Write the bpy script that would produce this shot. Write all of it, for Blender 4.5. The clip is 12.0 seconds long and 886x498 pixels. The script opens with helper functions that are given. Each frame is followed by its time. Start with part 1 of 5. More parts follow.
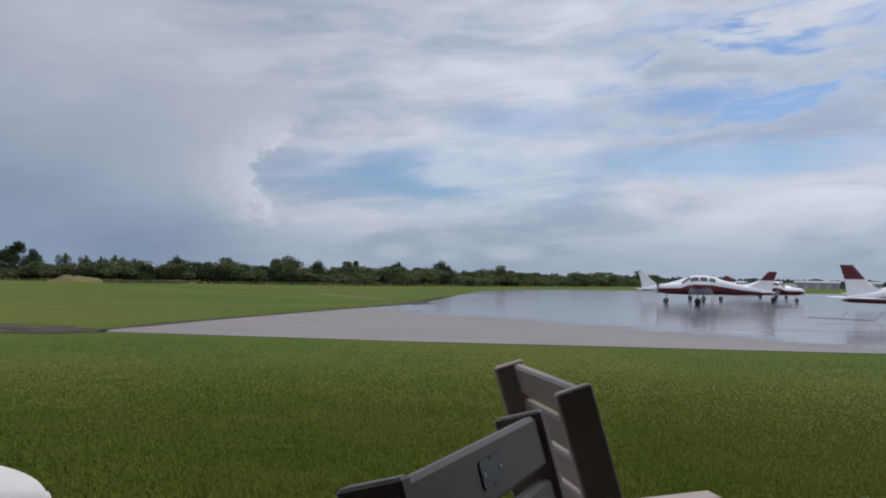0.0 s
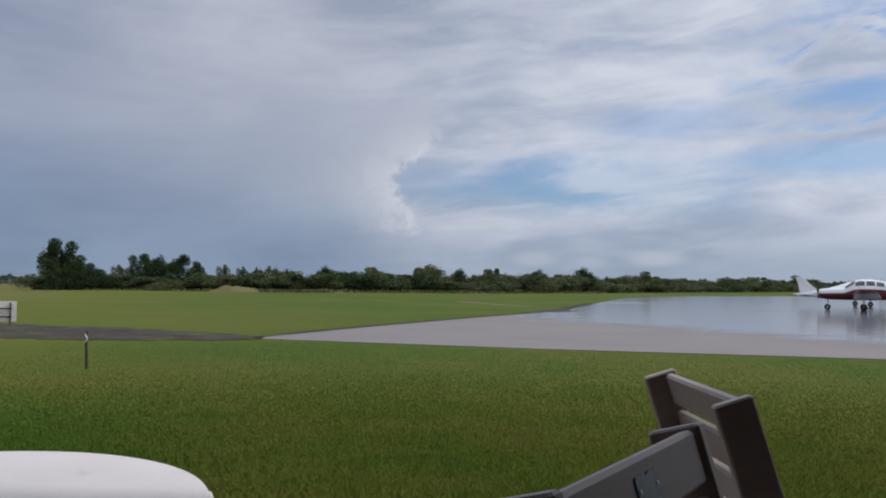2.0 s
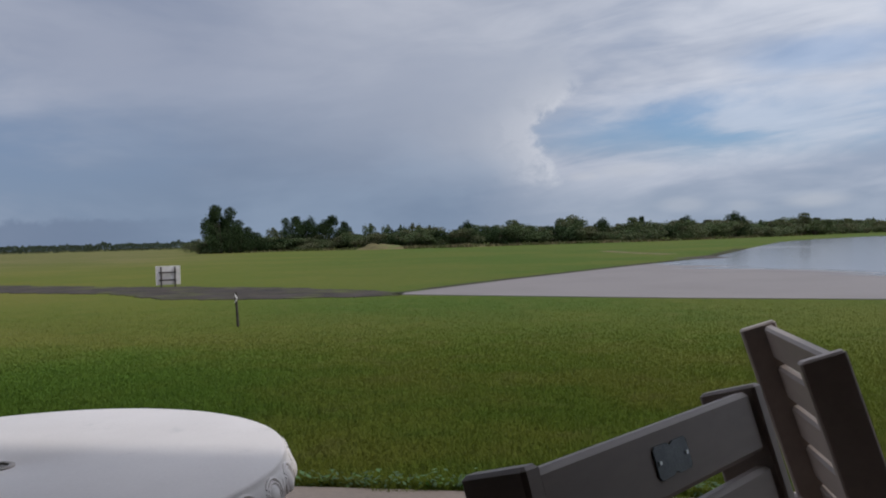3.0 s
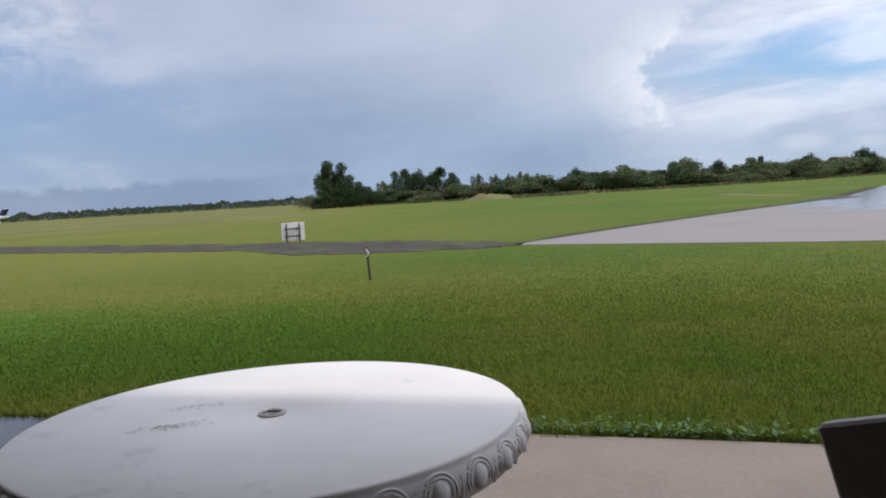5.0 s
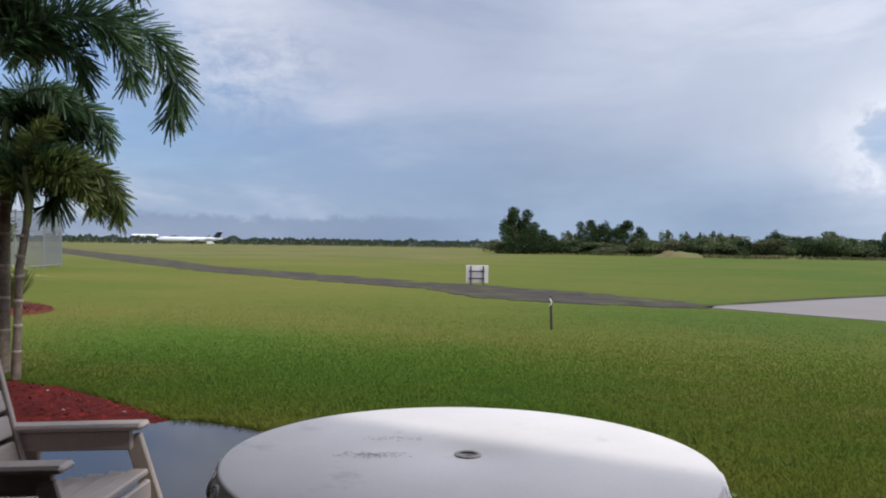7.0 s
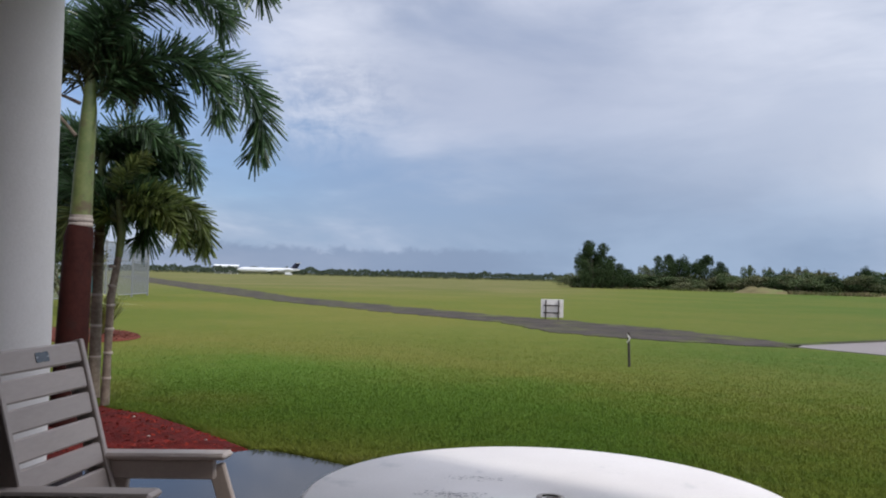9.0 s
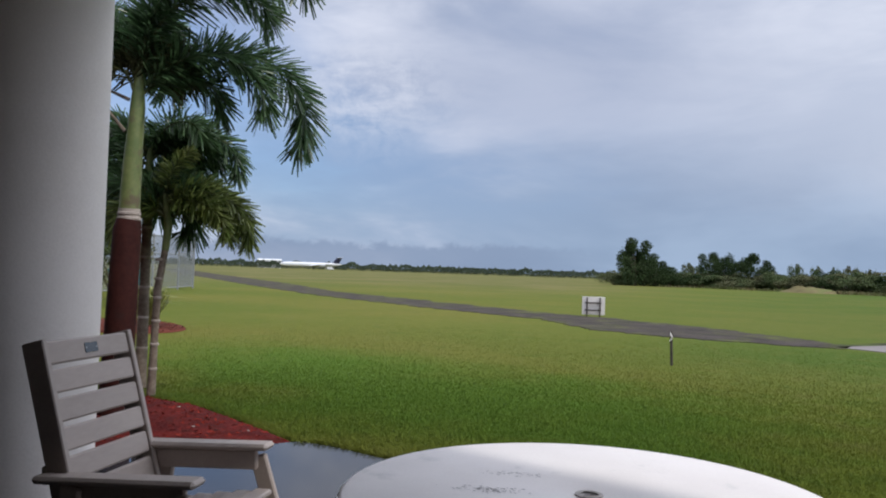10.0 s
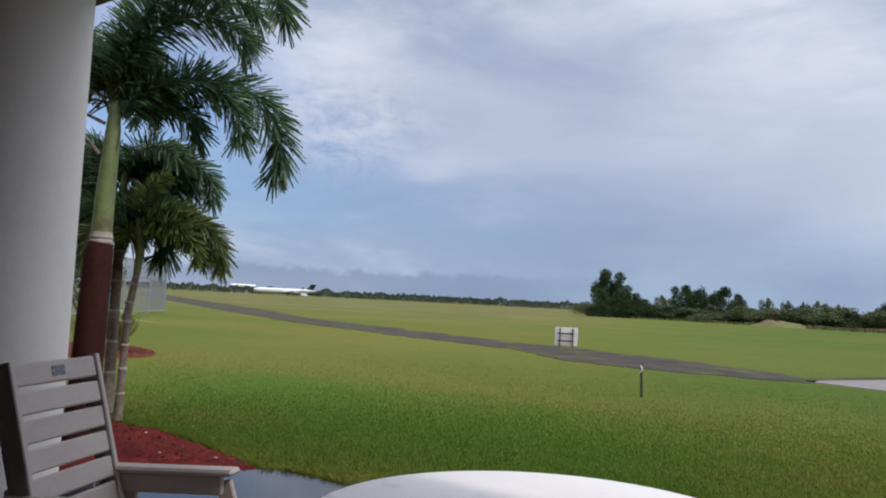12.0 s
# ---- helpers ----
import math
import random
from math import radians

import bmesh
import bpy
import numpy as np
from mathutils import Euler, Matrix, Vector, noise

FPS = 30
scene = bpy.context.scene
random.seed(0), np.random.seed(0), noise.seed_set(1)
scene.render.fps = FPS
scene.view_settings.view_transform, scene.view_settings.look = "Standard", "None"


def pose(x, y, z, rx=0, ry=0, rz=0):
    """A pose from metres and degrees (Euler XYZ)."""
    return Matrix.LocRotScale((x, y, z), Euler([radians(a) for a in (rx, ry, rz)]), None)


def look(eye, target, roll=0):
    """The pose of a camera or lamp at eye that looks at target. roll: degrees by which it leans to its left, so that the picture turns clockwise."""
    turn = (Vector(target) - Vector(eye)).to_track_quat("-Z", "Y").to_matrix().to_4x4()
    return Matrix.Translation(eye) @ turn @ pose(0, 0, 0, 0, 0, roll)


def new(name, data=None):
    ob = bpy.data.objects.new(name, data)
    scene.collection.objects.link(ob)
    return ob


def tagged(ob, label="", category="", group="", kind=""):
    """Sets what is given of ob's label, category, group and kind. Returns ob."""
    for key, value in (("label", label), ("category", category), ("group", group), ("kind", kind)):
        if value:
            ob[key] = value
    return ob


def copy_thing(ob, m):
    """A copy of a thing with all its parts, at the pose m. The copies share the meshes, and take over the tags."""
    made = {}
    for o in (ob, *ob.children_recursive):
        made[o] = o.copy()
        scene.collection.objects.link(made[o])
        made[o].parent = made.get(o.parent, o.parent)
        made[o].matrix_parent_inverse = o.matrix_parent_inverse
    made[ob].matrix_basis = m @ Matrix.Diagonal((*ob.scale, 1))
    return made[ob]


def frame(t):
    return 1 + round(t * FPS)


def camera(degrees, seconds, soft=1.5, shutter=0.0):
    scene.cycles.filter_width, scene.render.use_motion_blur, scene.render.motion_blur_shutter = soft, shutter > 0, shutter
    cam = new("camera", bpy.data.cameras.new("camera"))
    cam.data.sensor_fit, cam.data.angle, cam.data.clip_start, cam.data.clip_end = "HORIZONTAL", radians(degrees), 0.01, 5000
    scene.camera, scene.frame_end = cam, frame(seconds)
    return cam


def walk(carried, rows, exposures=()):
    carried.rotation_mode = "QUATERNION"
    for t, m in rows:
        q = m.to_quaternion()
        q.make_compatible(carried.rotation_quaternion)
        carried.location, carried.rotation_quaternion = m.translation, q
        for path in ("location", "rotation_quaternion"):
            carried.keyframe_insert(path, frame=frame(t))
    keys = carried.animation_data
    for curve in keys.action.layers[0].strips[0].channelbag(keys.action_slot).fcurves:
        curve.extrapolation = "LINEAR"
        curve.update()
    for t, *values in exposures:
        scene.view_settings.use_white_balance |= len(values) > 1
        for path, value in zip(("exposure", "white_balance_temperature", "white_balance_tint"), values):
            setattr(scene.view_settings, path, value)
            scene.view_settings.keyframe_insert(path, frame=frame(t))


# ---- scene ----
cam = camera(57.59, 12.0, soft=2.0)
PATH = [
    (0, pose(0.076, 0.158, 1.230, 92.17, 0, 2.12) @ pose(0, 0, 0, 0, 0, 1.10)),
    (0.5, pose(0.052, 0.149, 1.229, 92.69, 0, 5.39) @ pose(0, 0, 0, 0, 0, 0.20)),
    (1, pose(0.046, 0.130, 1.228, 93.86, 0, 7.13) @ pose(0, 0, 0, 0, 0, 0.50)),
    (1.5, pose(0.026, 0.144, 1.227, 92.83, 0, 9.33) @ pose(0, 0, 0, 0, 0, 1.11)),
    (2, pose(0.066, 0.187, 1.228, 92.56, 0, 12.09) @ pose(0, 0, 0, 0, 0, 0.56)),
    (2.5, pose(0.192, 0.268, 1.237, 90.89, 0, 17.93) @ pose(0, 0, 0, 0, 0, -2.64)),
    (3, pose(0.213, 0.309, 1.230, 89.30, 0, 22.21) @ pose(0, 0, 0, 0, 0, -1.57)),
    (3.5, pose(0.131, 0.270, 1.210, 89.03, 0, 25.40) @ pose(0, 0, 0, 0, 0, -1.87)),
    (3.7, pose(0.086, 0.264, 1.202, 87.69, 0, 26.35) @ pose(0, 0, 0, 0, 0, -1.46)),
    (5.3, pose(0.023, 0.006, 1.315, 86.53, 0, 31.88) @ pose(0, 0, 0, 0, 0, -4.99)),
    (5.5, pose(0.039, -0.019, 1.330, 88.70, 0, 33.14) @ pose(0, 0, 0, 0, 0, -5.05)),
    (6, pose(-0.001, 0.008, 1.329, 89.17, 0, 35.81) @ pose(0, 0, 0, 0, 0, -1.68)),
    (6.5, pose(-0.001, -0.002, 1.305, 89.84, 0, 41.21) @ pose(0, 0, 0, 0, 0, -0.07)),
    (6.7, pose(-0.006, -0.001, 1.296, 89.65, 0, 42.29) @ pose(0, 0, 0, 0, 0, 0.47)),
    (8.3, pose(-0.040, 0.006, 1.298, 90.73, 0, 43.62) @ pose(0, 0, 0, 0, 0, 1.54)),
    (8.5, pose(-0.037, -0.002, 1.301, 91.08, 0, 44.43) @ pose(0, 0, 0, 0, 0, 1.65)),
    (9, pose(-0.036, -0.013, 1.308, 91.91, 0, 48.00) @ pose(0, 0, 0, 0, 0, 1.41)),
    (9.5, pose(-0.036, -0.014, 1.311, 91.74, 0, 49.52) @ pose(0, 0, 0, 0, 0, 1.64)),
    (10, pose(-0.031, -0.014, 1.306, 91.54, 0, 50.90) @ pose(0, 0, 0, 0, 0, 1.95)),
    (10.5, pose(-0.033, -0.018, 1.306, 91.38, 0, 52.76) @ pose(0, 0, 0, 0, 0, 2.38)),
    (11, pose(-0.006, -0.026, 1.308, 92.23, 0, 52.91) @ pose(0, 0, 0, 0, 0, 2.39)),
    (11.5, pose(-0.015, -0.022, 1.306, 92.37, 0, 52.31) @ pose(0, 0, 0, 0, 0, 2.42)),
    (12, pose(0.030, -0.033, 1.310, 93.63, 0, 49.24) @ pose(0, 0, 0, 0, 0, 2.89)),
]
walk(cam, PATH, [(0.0, -0.52), (2.4, -0.54), (3.0, -0.60), (3.5, -0.14), (5.3, 0.0), (12.0, 0.0)])

# ---- axes of the porch: U runs along the patio's edge, N points out to the lawn ----
U = Vector((0.978, 0.208, 0.0))
N = Vector((-0.208, 0.978, 0.0))


def porch(u, n, z):
    p = U * u + N * n
    return Vector((p.x, p.y, z))


# ---- world: sky with clouds ----
class Nodes:
    """A short way of writing node trees."""

    def __init__(self, tree):
        self.t = tree
        self.t.nodes.clear()

    def add(self, kind, **props):
        n = self.t.nodes.new(kind)
        for k, v in props.items():
            if k == "blend_type":
                n.blend_type = v
            elif k == "operation":
                n.operation = v
            elif k == "data_type":
                n.data_type = v
        return n

    def put(self, sock, v):
        if isinstance(v, bpy.types.NodeSocket):
            self.t.links.new(v, sock)
        elif isinstance(v, (tuple, list)):
            sock.default_value = (*v, 1.0) if len(v) == 3 and sock.type == "RGBA" else v
        else:
            sock.default_value = v

    def math(self, op, a, b=0.0, c=0.0, clamp=False):
        n = self.add("ShaderNodeMath", operation=op)
        n.use_clamp = clamp
        for s, v in zip(n.inputs, (a, b, c)):
            self.put(s, v)
        return n.outputs[0]

    def mix(self, f, a, b):
        n = self.add("ShaderNodeMix", data_type="RGBA")
        self.put(n.inputs[0], f), self.put(n.inputs[6], a), self.put(n.inputs[7], b)
        return n.outputs[2]

    def mul(self, a, b, f=1.0):
        n = self.add("ShaderNodeMix", data_type="RGBA", blend_type="MULTIPLY")
        self.put(n.inputs[0], f), self.put(n.inputs[6], a), self.put(n.inputs[7], b)
        return n.outputs[2]

    def noise(self, vec, scale, detail=4.0, rough=0.55, warp=0.0):
        n = self.add("ShaderNodeTexNoise")
        if vec is not None:
            self.put(n.inputs["Vector"], vec)
        n.inputs["Scale"].default_value, n.inputs["Detail"].default_value = scale, detail
        n.inputs["Roughness"].default_value, n.inputs["Distortion"].default_value = rough, warp
        return n.outputs[0]

    def ramp(self, f, lo, hi, a=0.0, b=1.0):
        n = self.add("ShaderNodeMapRange")
        n.interpolation_type = "SMOOTHSTEP"
        for s, v in zip(n.inputs, (f, lo, hi, a, b)):
            self.put(s, v)
        return n.outputs[0]

    def vec(self, x, y, z=0.0):
        n = self.add("ShaderNodeCombineXYZ")
        for s, v in zip(n.inputs, (x, y, z)):
            self.put(s, v)
        return n.outputs[0]

    def scaled(self, vec, s):
        n = self.add("ShaderNodeMapping")
        self.put(n.inputs[0], vec)
        n.inputs["Scale"].default_value = s
        return n.outputs[0]


SUN_ELEVATION, SUN_AZIMUTH = 48.0, 73.5     # azimuth clockwise from +y
world = bpy.data.worlds.new("sky")
scene.world = world
world.use_nodes = True
w = Nodes(world.node_tree)
sky = w.add("ShaderNodeTexSky")
sky.sky_type, sky.sun_disc = "NISHITA", False
sky.sun_elevation, sky.sun_rotation = radians(SUN_ELEVATION), radians(SUN_AZIMUTH)
sky.air_density, sky.dust_density, sky.ozone_density = 1.0, 1.0, 1.5
way = w.add("ShaderNodeTexCoord").outputs["Generated"]
sep = w.add("ShaderNodeSeparateXYZ")
w.put(sep.inputs[0], way)
dx, dy, dz = sep.outputs
az = w.math("MULTIPLY", w.math("ARCTAN2", w.math("MULTIPLY", dx, -1.0), dy), 57.2958)   # degrees, to the left of +y
el = w.math("MULTIPLY", w.math("ARCSINE", dz), 57.2958)
flat = w.vec(w.math("MULTIPLY", az, 0.045), w.math("MULTIPLY", el, 0.13), 0.0)
low = w.noise(flat, 1.1, 5.0, 0.55, 0.3)
fine = w.noise(flat, 4.2, 6.0, 0.6, 0.5)
streak = w.noise(w.vec(w.math("MULTIPLY", az, 0.05), w.math("ADD", w.math("MULTIPLY", el, 0.22), w.math("MULTIPLY", az, 0.02)), 3.0), 2.0, 6.0, 0.55, 0.5)

streak_near = w.ramp(az, 34.0, 14.0, 0.25, 1.0)
streak = w.math("ADD", w.math("MULTIPLY", streak, streak_near), w.math("MULTIPLY", low, w.math("SUBTRACT", 1.0, streak_near)))


def blob(a, e, wa, we, hard=0.35, rough=0.5):
    """A cloud-edged oval round the direction (azimuth a, elevation e), in degrees."""
    p = w.math("POWER", w.math("DIVIDE", w.math("SUBTRACT", az, a), wa), 2.0)
    q = w.math("POWER", w.math("DIVIDE", w.math("SUBTRACT", el, e), we), 2.0)
    r = w.math("SQRT", w.math("ADD", p, q))
    r = w.math("ADD", r, w.math("MULTIPLY", w.math("SUBTRACT", fine, 0.5), rough))
    r = w.math("ADD", r, w.math("MULTIPLY", w.math("SUBTRACT", low, 0.5), rough))
    return w.ramp(r, 1.0 - hard, 1.0 + hard, 1.0, 0.0)


def both(*f):
    out = f[0]
    for g in f[1:]:
        out = w.math("MULTIPLY", out, g)
    return out


def most(*f):
    out = f[0]
    for g in f[1:]:
        out = w.math("MAXIMUM", out, g)
    return out


clear = w.mul(sky.outputs[0], (0.088, 0.104, 0.122))
clear = w.mul(clear, w.mix(w.ramp(el, 0.0, 9.0), (0.58, 0.68, 0.82), (1.0, 1.0, 1.0)))
# veil of high cloud, with gaps where the blue shows
gaps = most(both(blob(3, 7.2, 11, 2.0, 0.7, 1.0), w.ramp(streak, 0.62, 0.40, 0.35, 0.9)), both(blob(-20, 13.5, 10, 5.5, 0.6, 1.2), w.ramp(streak, 0.45, 0.6)),
            both(blob(-16, 8.3, 9, 1.1, 0.6, 1.0), 0.7), both(blob(-3.5, 11.2, 5, 1.2, 0.7, 1.0), 0.5), both(blob(-16, 12.3, 5, 0.9, 0.7, 1.0), 0.7),
            both(blob(61, 7.0, 9, 3.4, 0.7, 0.8), 0.9), both(blob(69, 11.5, 8, 8.0, 0.8, 0.8), 0.85))
veil = w.math("SUBTRACT", w.ramp(w.math("ADD", w.math("MULTIPLY", streak, 0.35), w.math("MULTIPLY", low, 0.65)), 0.28, 0.50, 0.78, 1.0), gaps, clamp=True)
veil = w.math("MAXIMUM", veil, w.ramp(streak, 0.52, 0.78, 0.0, 0.6))
white = w.mix(w.ramp(w.math("ADD", w.math("MULTIPLY", streak, 0.45), w.math("MULTIPLY", low, 0.55)), 0.34, 0.64), (0.42, 0.48, 0.59), (0.76, 0.79, 0.85))
col = w.mix(veil, clear, white)
# grey undersides along the upper edge
col = w.mix(both(blob(12, 20, 13, 4.0, 0.5, 0.7), 0.3), col, (0.33, 0.39, 0.50))
col = w.mix(both(blob(42, 13, 14, 8.0, 0.7, 0.6), 0.72), col, (0.38, 0.44, 0.56))
# rain mass, with a bright ragged edge where its flank catches the sun
knots = w.noise(w.vec(w.math("MULTIPLY", az, 0.5), w.math("MULTIPLY", el, 0.6), 7.0), 1.5, 7.0, 0.62, 0.4)
rim = w.math("SUBTRACT", az, 15.4)
rim = w.math("ADD", rim, w.ramp(el, 7.3, 10.6, 0.0, 3.0))
rim = w.math("ADD", rim, w.ramp(el, 6.8, 3.9, 0.0, 1.6))
rim = w.math("ADD", rim, w.math("MULTIPLY", w.math("SUBTRACT", knots, 0.5), 2.8))
rain = w.mix(w.ramp(el, 1.0, 15.0), (0.27, 0.365, 0.49), (0.41, 0.47, 0.585))
rain = w.mix(w.ramp(low, 0.36, 0.64), rain, w.mul(rain, (1.22, 1.2, 1.16)))
lower = w.ramp(el, 3.0, 5.2)
hard_rim = w.math("ADD", w.math("MULTIPLY", lower, w.ramp(rim, -0.6, 1.4)), w.math("MULTIPLY", w.math("SUBTRACT", 1.0, lower), w.ramp(rim, -7.0, 9.0)))
mass = w.math("MULTIPLY", hard_rim, w.ramp(w.math("ADD", az, w.math("MULTIPLY", w.math("SUBTRACT", low, 0.5), 16.0)), 62.0, 42.0))
mass = w.math("MULTIPLY", mass, w.ramp(w.math("ADD", el, w.math("MULTIPLY", w.math("SUBTRACT", low, 0.5), 10.0)), 15.0, 7.0))
col = w.mix(w.math("MULTIPLY", mass, 0.92), col, rain)
col = w.mix(both(blob(23.5, 12.5, 9.5, 5.5, 0.9, 0.6), 0.5), col, (0.66, 0.705, 0.775))
lit = both(w.ramp(rim, -0.5, 0.9), w.ramp(rim, 5.6, 0.4), w.ramp(w.math("ADD", el, knots), 3.6, 4.8), w.ramp(w.math("ADD", el, w.math("MULTIPLY", knots, 3.0)), 13.6, 11.0))
col = w.mix(w.math("MULTIPLY", lit, 0.85), col, w.mix(w.ramp(knots, 0.3, 0.62), (0.58, 0.63, 0.70), (0.86, 0.88, 0.91)))
soft_side = both(w.ramp(rim, 0.0, 1.5), w.ramp(rim, 12.0, 1.0), w.ramp(el, 2.5, 7.0), w.ramp(el, 16.0, 10.0), 0.62)
col = w.mix(soft_side, col, (0.65, 0.69, 0.75))
# pale blue under the cloud deck beyond the track
pale = both(blob(58, 5.5, 15, 5.0, 0.55, 0.7), w.ramp(streak, 0.62, 0.42, 0.35, 0.85))
col = w.mix(pale, col, w.mix(w.ramp(el, 1.0, 9.0), (0.33, 0.435, 0.56), (0.285, 0.405, 0.58)))
# bright break high over the palms, and the low bank on the horizon
col = w.mix(both(blob(57.0, 12.6, 5.0, 3.2, 0.9, 1.4), w.ramp(w.math("ADD", w.math("MULTIPLY", fine, 0.6), w.math("MULTIPLY", knots, 0.4)), 0.34, 0.66), 0.7), col, (0.76, 0.79, 0.84))
col = w.mix(both(w.ramp(w.math("ADD", el, w.math("ADD", w.math("MULTIPLY", w.math("SUBTRACT", knots, 0.5), 1.5), w.math("MULTIPLY", w.math("SUBTRACT", low, 0.5), 3.0))), 1.9, 1.35), w.ramp(az, 36.0, 48.0), 0.75), col, (0.245, 0.315, 0.43))
haze = w.ramp(el, 5.5, 0.0)
col = w.mix(w.math("MULTIPLY", haze, both(0.65, w.ramp(az, 22.0, 10.0))), col, (0.42, 0.505, 0.60))
puffs = most(blob(-2.8, 1.9, 1.6, 0.4, 0.7, 1.0), both(blob(5.5, 1.9, 1.2, 0.4, 0.7, 1.0), 0.5), both(blob(1.6, 1.7, 0.9, 0.3, 0.7, 1.0), 0.5), both(blob(12.2, 4.1, 1.0, 0.25, 0.7, 0.8), 0.7), both(blob(8.8, 4.4, 2.0, 0.45, 0.7, 1.0), 0.6))
col = w.mix(both(puffs, 0.8), col, (0.68, 0.71, 0.75))
# grey cloud added high over the palms, mostly unseen, darkening the patio's reflection
col = w.mix(both(blob(56, 28, 18, 8.0, 0.4, 0.5), 0.7), col, (0.30, 0.365, 0.48))
# brighter towards the sun's side; unseen sky overhead boosted to light table and ground
col = w.mul(col, w.mix(w.ramp(az, 25.0, -2.0), (0.985, 1.0, 1.085), (1.25, 1.27, 1.34)))
col = w.mul(col, w.mix(both(w.ramp(az, 12.0, 0.0), w.ramp(el, 6.5, 1.0)), (1.0, 1.0, 1.0), (0.76, 0.79, 0.83)))
col = w.mul(col, w.mix(w.ramp(el, 28.0, 52.0), (1.0, 1.0, 1.0), (2.7, 2.6, 2.46)))
back = w.add("ShaderNodeBackground")
w.put(back.inputs[0], col)
back.inputs[1].default_value = 1.0
w.t.links.new(back.outputs[0], w.add("ShaderNodeOutputWorld").inputs[0])

sun_data = bpy.data.lights.new("sun", "SUN")
sun_data.energy, sun_data.angle, sun_data.color = 1.7, radians(3.0), (1.0, 0.95, 0.87)
sun = new("sun", sun_data)
SUN_WAY = Vector((math.sin(radians(SUN_AZIMUTH)) * math.cos(radians(SUN_ELEVATION)), math.cos(radians(SUN_AZIMUTH)) * math.cos(radians(SUN_ELEVATION)), math.sin(radians(SUN_ELEVATION))))
sun.matrix_world = look(SUN_WAY * 60, (0, 0, 0))


# ---- materials ----
def surface(name, a, b, scale=8.0, rough=0.7, bump=0.2, fine_scale=None, spots=None, metal=0.0, each=0.0, island=False, depth=0.01, gloss_noise=0.0, stretch=(1, 1, 1), spec=0.5):
    """A mottled material between the colours a and b, with fine relief; spots: (colour, scale, amount) of stains; each: variation from piece to piece."""
    m = bpy.data.materials.new(name)
    m.use_nodes = True
    n = Nodes(m.node_tree)
    co = n.scaled(n.add("ShaderNodeTexCoord").outputs["Object"], stretch)
    big = n.noise(co, scale, 4.0)
    small = n.noise(co, fine_scale or scale * 9.0, 5.0, 0.6)
    c = n.mix(n.ramp(n.math("ADD", n.math("MULTIPLY", big, 0.6), n.math("MULTIPLY", small, 0.4)), 0.35, 0.65), a, b)
    if spots:
        c = n.mix(n.ramp(n.noise(co, spots[1], 5.0, 0.65), 0.62 - spots[2] * 0.3, 0.72), c, spots[0])
    if each:
        src = n.add("ShaderNodeNewGeometry").outputs["Random Per Island"] if island else n.add("ShaderNodeObjectInfo").outputs["Random"]
        hsv = n.add("ShaderNodeHueSaturation")
        n.put(hsv.inputs["Value"], n.ramp(src, 0.0, 1.0, 1.0 - each, 1.0 + each))
        n.put(hsv.inputs["Color"], c)
        c = hsv.outputs[0]
    p = n.add("ShaderNodeBsdfPrincipled")
    n.put(p.inputs["Base Color"], c)
    p.inputs["Metallic"].default_value = metal
    p.inputs["Specular IOR Level"].default_value = spec
    n.put(p.inputs["Roughness"], n.math("ADD", rough, n.math("MULTIPLY", n.math("SUBTRACT", small, 0.5), gloss_noise)) if gloss_noise else rough)
    if bump:
        bp = n.add("ShaderNodeBump")
        bp.inputs["Strength"].default_value, bp.inputs["Distance"].default_value = bump, depth
        n.put(bp.inputs["Height"], small)
        n.put(p.inputs["Normal"], bp.outputs[0])
    n.t.links.new(p.outputs[0], n.add("ShaderNodeOutputMaterial").inputs[0])
    return m


def leaf_material(name, a, b, c2, each=0.35, through_light=0.35, rough=0.45, spec=0.5):
    """Leaves: colour drifts from leaf to leaf, and some light passes through."""
    m = bpy.data.materials.new(name)
    m.use_nodes = True
    n = Nodes(m.node_tree)
    rnd = n.add("ShaderNodeNewGeometry").outputs["Random Per Island"]
    pos = n.add("ShaderNodeNewGeometry").outputs["Position"]
    c = n.mix(rnd, a, b)
    c = n.mix(n.ramp(n.noise(pos, 0.30, 5.0), 0.40, 0.64), c, c2)
    hsv = n.add("ShaderNodeHueSaturation")
    n.put(hsv.inputs["Value"], n.ramp(n.math("FRACT", n.math("MULTIPLY", rnd, 37.0)), 0.0, 1.0, 1.0 - each, 1.0 + each))
    n.put(hsv.inputs["Color"], c)
    p = n.add("ShaderNodeBsdfPrincipled")
    n.put(p.inputs["Base Color"], hsv.outputs[0])
    p.inputs["Roughness"].default_value = rough
    p.inputs["Specular IOR Level"].default_value = spec
    t = n.add("ShaderNodeBsdfTranslucent")
    n.put(t.inputs["Color"], hsv.outputs[0])
    mx = n.add("ShaderNodeMixShader")
    mx.inputs[0].default_value = through_light
    n.t.links.new(p.outputs[0], mx.inputs[1]), n.t.links.new(t.outputs[0], mx.inputs[2])
    n.t.links.new(mx.outputs[0], n.add("ShaderNodeOutputMaterial").inputs[0])
    return m


